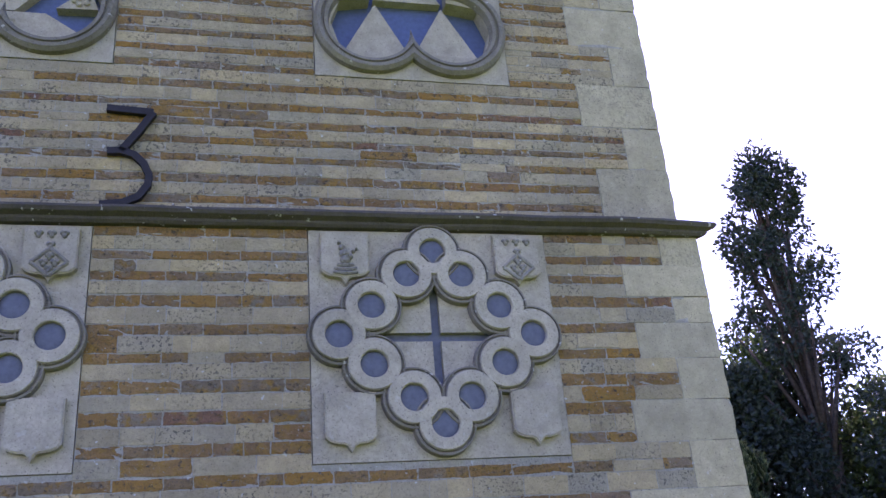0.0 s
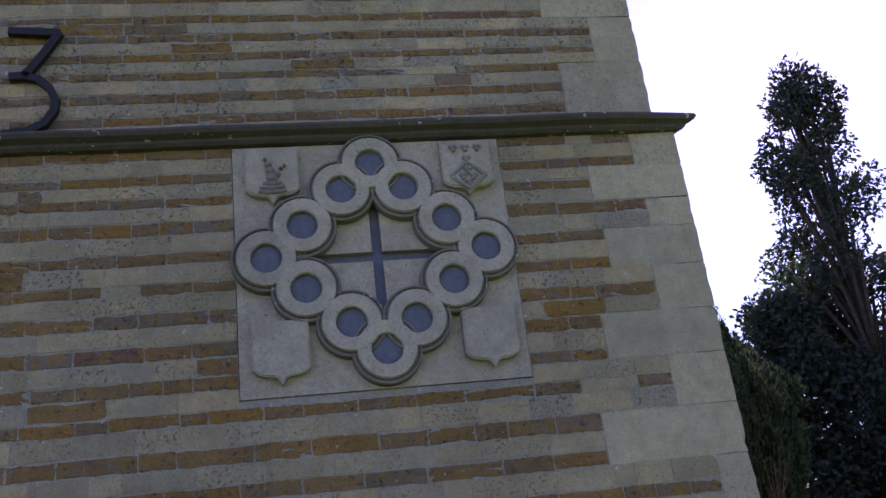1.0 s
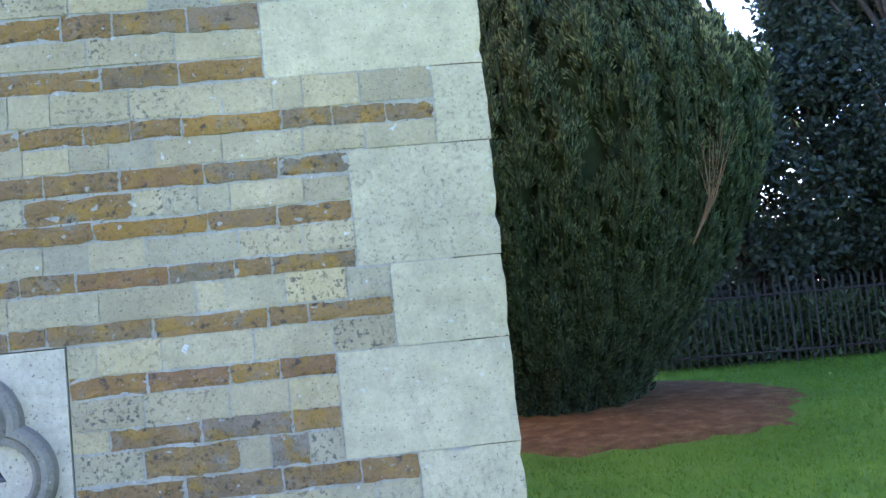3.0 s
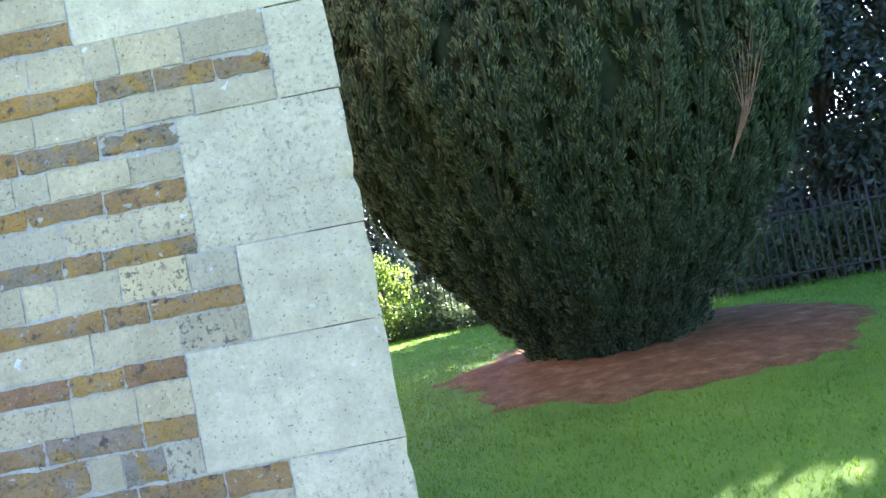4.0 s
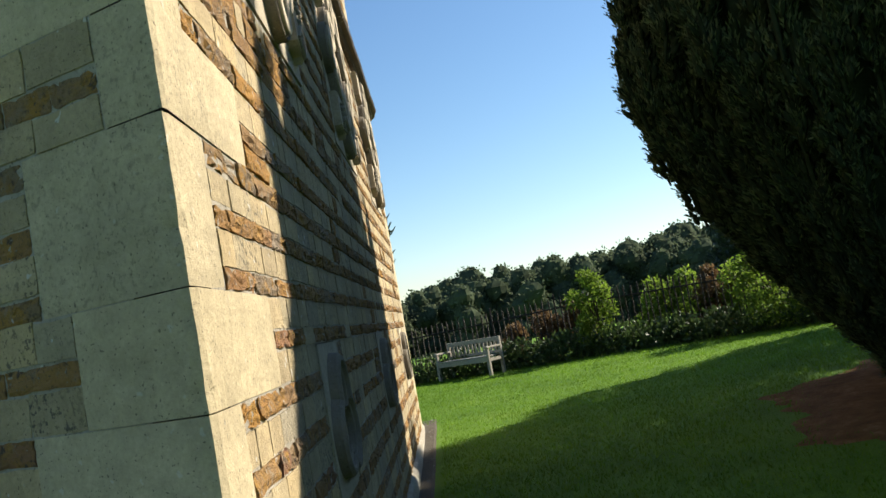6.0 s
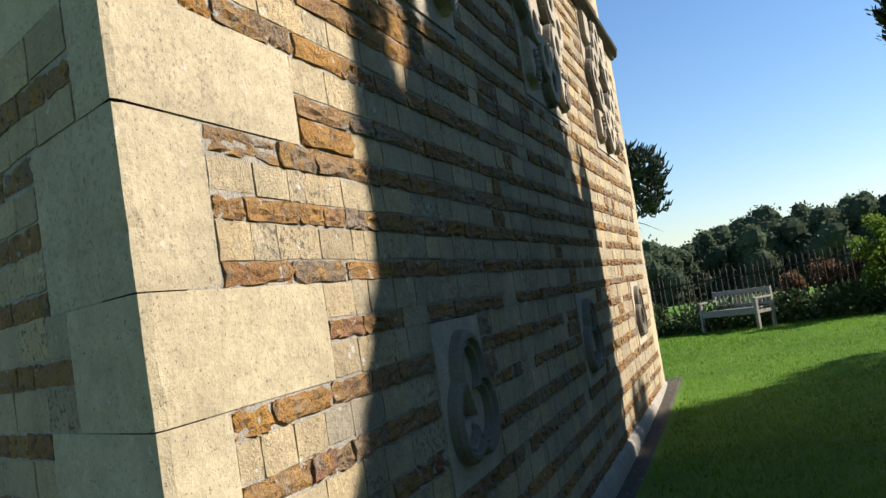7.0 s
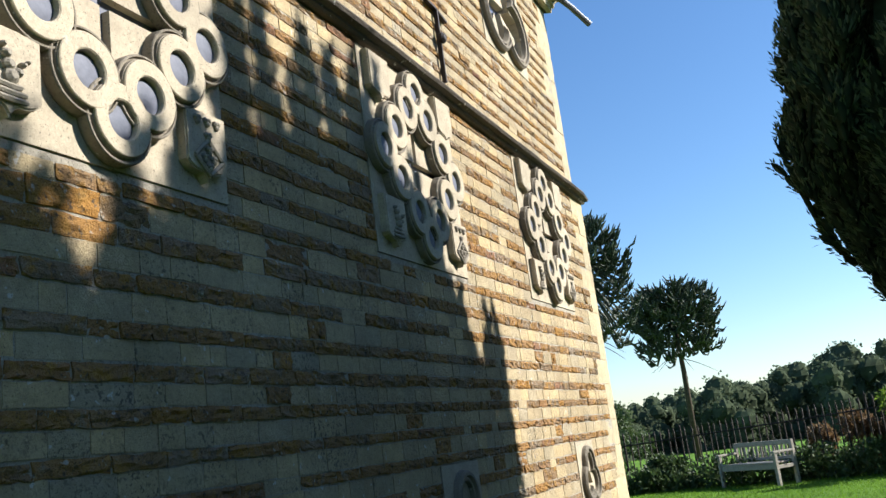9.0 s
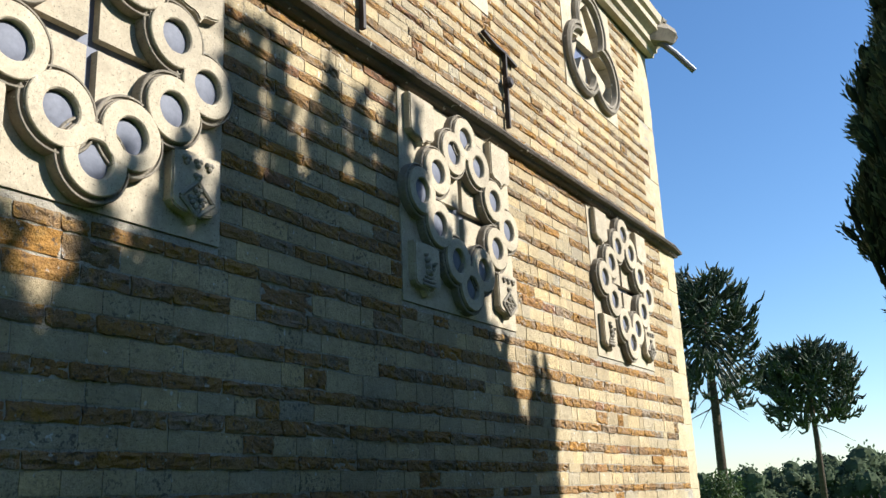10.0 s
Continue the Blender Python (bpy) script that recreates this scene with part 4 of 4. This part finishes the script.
def monkey_puzzle(x, y, foot, crown0, top, spread, r, seed):
    """A bare trunk and a dome of rope-like limbs that droop and turn up at their ends."""
    rr = np.random.default_rng(seed)
    t = tagged(empty("monkey_puzzle_tree"), "monkey puzzle tree with bare trunk and spiky domed crown", "tree")
    g = ground_z(x, y)
    bm = bmesh.new()
    tube(bm, [(x, y, g - 0.1), (x + 0.06, y, g + (top - g) * 0.5), (x - 0.02, y, top - 0.3)], [r, r * 0.8, r * 0.35], 9)
    part("trunk", bm, M_BARK, t, "straight grey-brown trunk", True)
    bm = bmesh.new()
    n = 170
    zc = crown0 + 0.56 * (top - crown0)
    w = spread * 0.025
    for k in range(n):
        q = (k + 0.5) / n
        el = math.asin(min(0.99, -0.72 + 1.7 * q))
        a = k * 2.399 + rr.uniform(-0.3, 0.3)
        R = rr.uniform(0.8, 1.04)
        up = (top - zc) if el > 0 else (zc - crown0) * 1.7
        e = Vector((x + math.cos(a) * math.cos(el) * spread * R, y + math.sin(a) * math.cos(el) * spread * R, zc + math.sin(el) * up * R))
        s0 = Vector((x, y, zc + (e.z - zc) * 0.35 + 0.15 * (top - zc)))
        sag = Vector((0, 0, -0.10 * spread if el < 0.5 else 0.05 * spread))
        pts = [s0, s0.lerp(e, 0.45) - sag * 0.3, s0.lerp(e, 0.82) + sag * 1.3, e + Vector((0, 0, 0.14 * spread))]
        tube(bm, pts, [w * 0.6, w * 0.7, w, w * 0.4], 5)
        for j in range(10):
            m = rr.uniform(0.45, 1.0)
            i = min(int(m * 3), 2)
            b = pts[i].lerp(pts[i + 1], m * 3 - i)
            b2 = a + rr.uniform(-1.3, 1.3)
            l2 = spread * rr.uniform(0.12, 0.24)
            e2 = b + Vector((math.cos(b2) * l2, math.sin(b2) * l2, l2 * rr.uniform(0.1, 1.0)))
            tube(bm, [b, b.lerp(e2, 0.6) - Vector((0, 0, l2 * 0.3)), e2], [w * 0.7, w * 0.9, w * 0.25], 5)
    part("crown", bm, M_PUZZLE, t, "dark spiky scaled branches")
    bm = bmesh.new()
    for k in range(5):
        a = k * 1.35 + seed
        z0 = crown0 + 0.25 - 0.1 * k
        e = Vector((x + math.cos(a) * spread * 0.75, y + math.sin(a) * spread * 0.75, z0 - spread * 0.4))
        tube(bm, [(x, y, z0), Vector((x, y, z0)).lerp(e, 0.5) + Vector((0, 0, 0.05)), e], [0.018, 0.012, 0.004], 5)
    part("dead_branch", bm, M_BARK, t, "bare dead lower branches")
    return t


monkey_puzzle(-19.4, 28.1, 0.3, 3.75, 6.35, 1.7, 0.12, 3)
monkey_puzzle(-16.3, 20.4, 0.3, 4.0, 7.7, 1.5, 0.15, 5)


# ---- needle mulch under the yew
def mulch():
    V, F = [], []
    n, m = 96, 14
    for i in range(m + 1):
        for k in range(n):
            a = 2 * math.pi * k / n
            R = 2.3 * (1 + 0.16 * noise.noise((2 * math.cos(a), 2 * math.sin(a), 1)) + 0.10 * noise.noise((9 * math.cos(a), 9 * math.sin(a), 4)) + 0.07 * noise.noise((31 * math.cos(a), 31 * math.sin(a), 2)))
            r = R * i / m
            x, y = 1.95 + r * math.cos(a), 7.1 + r * math.sin(a)
            V.append((x, y, ground_z(x, y) + 0.025 * (1 - (i / m) ** 4) + 0.012 * noise.noise((x * 5, y * 5, 0)) + (0.004 if i < m else -0.02)))
    for i in range(m):
        for k in range(n):
            F.append((i * n + k, (i + 1) * n + k, (i + 1) * n + (k + 1) % n, i * n + (k + 1) % n))
    return tagged(raw("mulch_bed", V, F, M_MULCH, None, True), "reddish-brown bed of fallen needles under the yew", "mulch", kind="stuff")


mulch()


# ---- teak bench
def bench():
    b = tagged(empty("garden_bench"), "weathered silver-grey slatted teak bench on the lawn", "bench")
    W, D, SH, H = 1.36, 0.5, 0.37, 0.73
    def bar(name, *d):
        return part(name, boxes(d, bevel=0.006), M_TIMBER, b)
    for s in (-1, 1):
        x = s * (W / 2 - 0.035)
        bar("front_leg", x - 0.03, x + 0.03, -D / 2, -D / 2 + 0.06, -0.03, 0.54)
        bar("back_leg", x - 0.03, x + 0.03, D / 2 - 0.06, D / 2, -0.03, H)
        bar("armrest", x - 0.04, x + 0.04, -D / 2 - 0.02, D / 2 - 0.05, 0.541, 0.575)
        bar("side_rail", x - 0.02, x + 0.02, -D / 2 + 0.061, D / 2 - 0.061, SH - 0.09, SH - 0.03)
    for k in range(5):
        y = -D / 2 + 0.005 + k * 0.094
        bar("seat_slat", -W / 2 + 0.075, W / 2 - 0.075, y, y + 0.075, SH, SH + 0.022)
    bar("front_rail", -W / 2 + 0.066, W / 2 - 0.066, -D / 2 + 0.01, -D / 2 + 0.04, SH - 0.09, SH - 0.004)
    bar("top_rail", -W / 2 + 0.066, W / 2 - 0.066, D / 2 - 0.055, D / 2 - 0.015, H - 0.08, H)
    bar("lower_back_rail", -W / 2 + 0.066, W / 2 - 0.066, D / 2 - 0.055, D / 2 - 0.015, SH + 0.04, SH + 0.09)
    for k in range(12):
        x = -W / 2 + 0.15 + k * (W - 0.3) / 11
        bar("back_slat", x - 0.022, x + 0.022, D / 2 - 0.045, D / 2 - 0.025, SH + 0.091, H - 0.081)
    x, y = -7.47, 14.68
    b.matrix_basis = pose(x, y, ground_z(x, y) + 0.0, 0, 0, -9)


bench()


# ---- iron railings
def railings(pts, name_label, h0=1.0, h1=1.0):
    f = tagged(empty("iron_fence"), name_label, "fence")
    bm = bmesh.new()
    tube(bm, [(0, 0, -0.1), (0, 0, 1.1), (0, 0, 1.2), (0, 0, 1.3)], [0.014, 0.014, 0.02, 0.002], 5)
    picket = bpy.data.meshes.new("picket")
    bm.to_mesh(picket)
    bm.free()
    picket.materials.append(M_RAIL)
    bm = bmesh.new()
    tube(bm, [(0, 0, -0.1), (0, 0, 1.3), (0, 0, 1.38)], [0.02, 0.02, 0.004], 6)
    post = bpy.data.meshes.new("post")
    bm.to_mesh(post)
    bm.free()
    post.materials.append(M_RAIL)
    count = 0
    for (x0, y0), (x1, y1) in zip(pts, pts[1:]):
        L = math.hypot(x1 - x0, y1 - y0)
        n = int(L / 0.125)
        for h in (0.18, 1.06):
            bm = bmesh.new()
            tube(bm, [(x0 + (x1 - x0) * k / 6, y0 + (y1 - y0) * k / 6, ground_z(x0 + (x1 - x0) * k / 6, y0 + (y1 - y0) * k / 6) + h * (h0 + (h1 - h0) * (x0 + (x1 - x0) * k / 6 - pts[0][0]) / (pts[-1][0] - pts[0][0]))) for k in range(7)], [0.016] * 7, 5)
            part("rail", bm, M_RAIL, f)
        for k in range(n):
            x, y = x0 + (x1 - x0) * k / n, y0 + (y1 - y0) * k / n
            is_post = k % 18 == 0
            ob = new("post" if is_post else "picket", post if is_post else picket)
            ob.parent = f
            g = (x - pts[0][0]) / (pts[-1][0] - pts[0][0])
            ob.matrix_basis = pose(x, y, ground_z(x, y), random.uniform(-1.2, 1.2), random.uniform(-1.2, 1.2), 0) @ Matrix.Diagonal((1, 1, h0 + (h1 - h0) * g, 1))
    return f


railings([(-17.5, 10.6), (-12.5, 13.6), (-9.6, 15.4), (-6.0, 16.0)], "rusty dark iron railings behind the bench", 0.6, 1.0)
railings([(-6.0, 16.0), (-1.5, 16.2), (2.5, 14.9), (3.7, 10.9)], "rusty dark iron railings with plants growing through", 1.0, 1.0)
railings([(3.7, 10.9), (6.3, 10.5), (13.0, 11.0)], "dark iron railings under the trees")


# ---- grass blades
def grass():
    r3 = np.random.default_rng(5)
    n = 240000
    x, y = r3.uniform(-13, 7, n), r3.uniform(-1.5, 16.2, n)
    inside = (S60 * x + 0.5 * y < 0.25) & (y > -0.2) & (0.5 * x + S60 * y > -9) & (-0.5 * x + S60 * y < 10.2)
    bed = np.hypot(x - 1.95, y - 7.1) < r3.uniform(1.7, 2.55, n)
    ok = ~inside & ~bed
    x, y = x[ok], y[ok]
    z = np.array([ground_z(a, b) for a, b in zip(x, y)])
    m = len(x)
    h = r3.uniform(0.015, 0.04, m)
    a = r3.uniform(0, 6.283, m)
    w = 0.006
    p = np.stack([x, y, z], axis=1)
    s = np.stack([np.cos(a) * w, np.sin(a) * w, np.zeros(m)], axis=1)
    tip = p + np.stack([r3.normal(0, 0.012, m), r3.normal(0, 0.012, m), h], axis=1)
    v = np.stack([p - s, p + s, tip], axis=1).reshape(-1, 3)
    tagged(raw("grass", v, np.arange(3 * m).reshape(m, 3), M_BLADE), "short mown green grass", "grass", kind="stuff")


grass()


# ---- gravel drip strip along the sunny wall
V, F = [], []
for i in range(61):
    for j, o in enumerate((-0.05, 0.08, 0.16, 0.21)):
        sdist = -0.3 + 10.9 * i / 60
        x, y = -0.5 * sdist + S60 * (o + (0.02 * noise.noise((sdist * 3, 0, 0)) if j == 3 else 0)), S60 * sdist + 0.5 * o
        V.append((x, y, ground_z(x, y) + (0.012 if j < 3 else -0.01)))
for i in range(60):
    for j in range(3):
        F.append((i * 4 + j, i * 4 + j + 1, i * 4 + j + 5, i * 4 + j + 4))
tagged(raw("gravel_strip", V, F, M_GRAVEL), "narrow brown gravel strip, coloured darker for the shadow at the wall foot", "gravel", kind="structure")


# ------------------------------------------------------------------ the stones of the walls
def quoin_stone(c, da, db, la, lb, z0, z1, wear, seed):
    """One corner stone, bent round the sharp corner, its edge worn back unevenly."""
    na = (da * da.dot(db) - db).normalized()
    nb = (db * da.dot(db) - da).normalized()
    r = random.Random(seed)
    pa, pb = r.uniform(-0.003, 0.004), r.uniform(-0.003, 0.004)
    mid = (da + db).normalized()
    rows = []
    n = max(4, int((z1 - z0) / 0.045))
    for i in range(n + 1):
        k = i / n
        z = z0 + 0.0018 + (z1 - z0 - 0.0036) * k
        edge = 0.003 if i in (0, n) else 0.0
        w = wear * (0.35 + 0.65 * abs(noise.noise((seed * 1.7, z * 6.0, 0.3)))) + (wear * 0.12 if i in (0, n) else 0) + 0.045 * max(0.0, noise.noise((z * 13, seed, 2)))
        ea, eb = pa - edge * 0.6, pb - edge * 0.6
        row = [da * la + na * ea, da * (la * 0.55) + na * (ea + 0.004 * noise.noise((z * 9, seed, 5))), da * (w + 0.012) + na * ea, mid * (w * 0.45), db * (w + 0.012) + nb * eb,
               db * (lb * 0.55) + nb * (eb + 0.004 * noise.noise((z * 9, seed, 8))), db * lb + nb * eb, db * lb - nb * 0.12, da * la - na * 0.12]
        rows.append([tuple(c + p + Vector((0, 0, z))) for p in row])
    bm = bmesh.new()
    loops_to_skin(bm, rows, True)
    return bm


for i, (z0, z1, la, lb) in enumerate(QUOINS):
    back = 2 * SETBACK if z0 >= STOREY_Z else 0.0
    c, da, db = CORNERS[0]
    c = c + (da + db).normalized() * back
    part("quoin", quoin_stone(c, da, db, la - 0.004, lb - 0.004, z0, z1, 0.028 if z0 > 1.7 else 0.045, i + 3), M_QUOIN, walls["north"])
    c, da, db = CORNERS[1]
    c = c + (da + db).normalized() * back
    part("quoin", quoin_stone(c, da, db, (0.55 if i % 2 else 0.32), 0.4, z0, z1, 0.014, i + 40), M_QUOIN, walls["east"])


def unit_stone(seed, rough, name, mat):
    """A stone one unit long, high and deep, its face dished and its arrises chipped."""
    r = random.Random(seed)
    nx, nz = (6, 4) if rough > 0.4 else (4, 3)
    V, F = [], []
    idx = {}
    for i in range(nx + 1):
        for j in range(nz + 1):
            x, z = i / nx - 0.5, j / nz - 0.5
            rim = i in (0, nx) or j in (0, nz)
            y = r.uniform(-0.9, 0.4) * rough - (0.25 * rough + r.uniform(0, 0.2) * rough if rim else 0)
            idx[i, j] = len(V)
            V.append((x * (1 - r.uniform(-0.01, 0.03 + 0.08 * rough * rough)) if i in (0, nx) else x + r.uniform(-0.05, 0.05), y, z * (1 - r.uniform(-0.04, 0.06 + 0.3 * rough * rough)) if j in (0, nz) else z + r.uniform(-0.06, 0.06)))
    for i in range(nx):
        for j in range(nz):
            F.append((idx[i, j], idx[i, j + 1], idx[i + 1, j + 1], idx[i + 1, j]))
    rim = [idx[i, 0] for i in range(nx)] + [idx[nx, j] for j in range(nz)] + [idx[i, nz] for i in range(nx, 0, -1)] + [idx[0, j] for j in range(nz, 0, -1)]
    back = []
    for k in rim:
        back.append(len(V))
        V.append((V[k][0], -2.6, V[k][2]))
    for k in range(len(rim)):
        a, b = rim[k], rim[(k + 1) % len(rim)]
        F.append((a, b, back[(k + 1) % len(rim)], back[k]))
    me = bpy.data.meshes.new(name)
    me.from_pydata(V, [], F)
    me.materials.append(mat)
    bm = bmesh.new()
    bm.from_mesh(me)
    bmesh.ops.recalc_face_normals(bm, faces=bm.faces[:])
    if sum(f.normal.y * f.calc_area() for f in bm.faces) < 0:
        bmesh.ops.reverse_faces(bm, faces=bm.faces[:])
    bm.to_mesh(me)
    bm.free()
    return me


SMOOTH = [unit_stone(100 + k, 0.22, "ashlar", M_PALE) for k in range(8)]
ROUGH = [unit_stone(200 + k, 0.6, "rubble", M_IRON) for k in range(8)]
ARR = {m.name: (np.array([v.co[:] for v in m.vertices]), np.array([list(p.vertices) for p in m.polygons])) for m in SMOOTH + ROUGH}


COURSE_COUNT = {0.0: 7, 0.62: 4, 1.025: 4, 1.39: 3, 1.68: 5, 2.09: 3, 2.37: 3, 2.645: 3, 2.93: 3, 3.19: 3, 3.46: 3, 3.7: 2, 3.88: 3, 4.1: 3}


def courses():
    """Bed joints and the kind of each course, pale and iron-brown in turn."""
    r = random.Random(12)
    out = []
    brown = True
    for z0, z1, _, _ in QUOINS:
        size = 0.083 if z0 < 4.4 else 0.074
        n = COURSE_COUNT.get(z0, max(2, round((z1 - z0) / size)))
        hs = []
        b = brown
        for k in range(n):
            hs.append((0.86 if b else 1.12) * r.uniform(0.88, 1.12))
            b = not b
        tot = sum(hs)
        z = z0
        for h in hs:
            out.append((z, z + h * (z1 - z0) / tot, brown))
            z += h * (z1 - z0) / tot
            brown = not brown
    return out


def reach(z, face):
    for z0, z1, la, lb in QUOINS:
        if z0 <= z < z1:
            return la if face == "north" else lb
    return 0.3


def lay_courses(face):
    f = FACES[face]
    r = random.Random(31 if face == "north" else 32)
    holes = openings(face)
    near, rest = [], {True: [], False: []}
    for z0, z1, brown in courses():
        zm = (z0 + z1) / 2
        spans = [(reach(zm, face), SIDE - (0.35 if face == "north" else (0.55 if [q for q in range(len(QUOINS)) if QUOINS[q][0] <= zm < QUOINS[q][1]][0] % 2 else 0.32)))]
        over = SETBACK if zm > STOREY_Z else 0.0
        spans = [(spans[0][0] + 1.732 * over, spans[0][1] - 1.732 * over)]
        for u0, u1, a, b in holes:
            if a - 0.02 < zm < b + 0.02:
                spans = [s for p, q in spans for s in ((p, min(q, u0)), (max(p, u1), q)) if s[1] - s[0] > 0.03]
        for p, q in spans:
            u = p
            while u < q - 0.01:
                is_iron = brown if r.random() > 0.045 else not brown
                ln = r.uniform(0.1, 0.34) if not is_iron else r.uniform(0.12, 0.4)
                if q - (u + ln) < 0.09:
                    ln = q - u
                gap = 0.0012
                depth = r.uniform(0.006, 0.009) if not is_iron else (r.uniform(0.007, 0.010) if face == 'north' else r.uniform(0.012, 0.024))
                proud = (r.uniform(-0.001, 0.003) if not is_iron else r.uniform(0.0, 0.004) if face == 'north' else r.uniform(0.005, 0.012))
                proud -= over
                rec = (u + gap, u + ln - gap, z0 + gap + r.uniform(-0.003, 0.005), z1 - gap + r.uniform(-0.005, 0.003), depth, proud, is_iron, r.randrange(8))
                if face == "north":
                    close = 1.0 < z0 < 2.9 and u < 2.9
                else:
                    close = 1.0 < z0 < 2.9 and u < 2.9
                if close and len(near) < 298:
                    near.append(rec)
                else:
                    rest[is_iron].append(rec)
                u += ln
    for u0, u1, z0, z1, depth, proud, is_iron, k in near:
        ob = new("brick", (ROUGH if is_iron else SMOOTH)[k])
        ob.parent = walls[face]
        ob.matrix_basis = f["m"] @ Matrix.Translation((f["sign"] * (u0 + u1) / 2, proud, (z0 + z1) / 2)) @ Matrix.Diagonal((u1 - u0, depth, z1 - z0, 1))
    m = np.array(f["m"])[:3, :3]
    for is_iron, recs in rest.items():
        V, F, n = [], [], 0
        for u0, u1, z0, z1, depth, proud, _, k in recs:
            v, q = ARR[(ROUGH if is_iron else SMOOTH)[k].name]
            V.append((v * (u1 - u0, depth, z1 - z0) + (f["sign"] * (u0 + u1) / 2, proud, (z0 + z1) / 2)) @ m.T)
            F.append(q + n)
            n += len(v)
        ob = raw("ironstone_courses" if is_iron else "limestone_courses", np.concatenate(V), np.concatenate(F), M_IRON_J if is_iron else M_PALE_J, walls[face])
        tagged(ob, "rough orange-brown ironstone courses" if is_iron else "pale lichened limestone courses", kind="stuff")


for face in FACES:
    lay_courses(face)
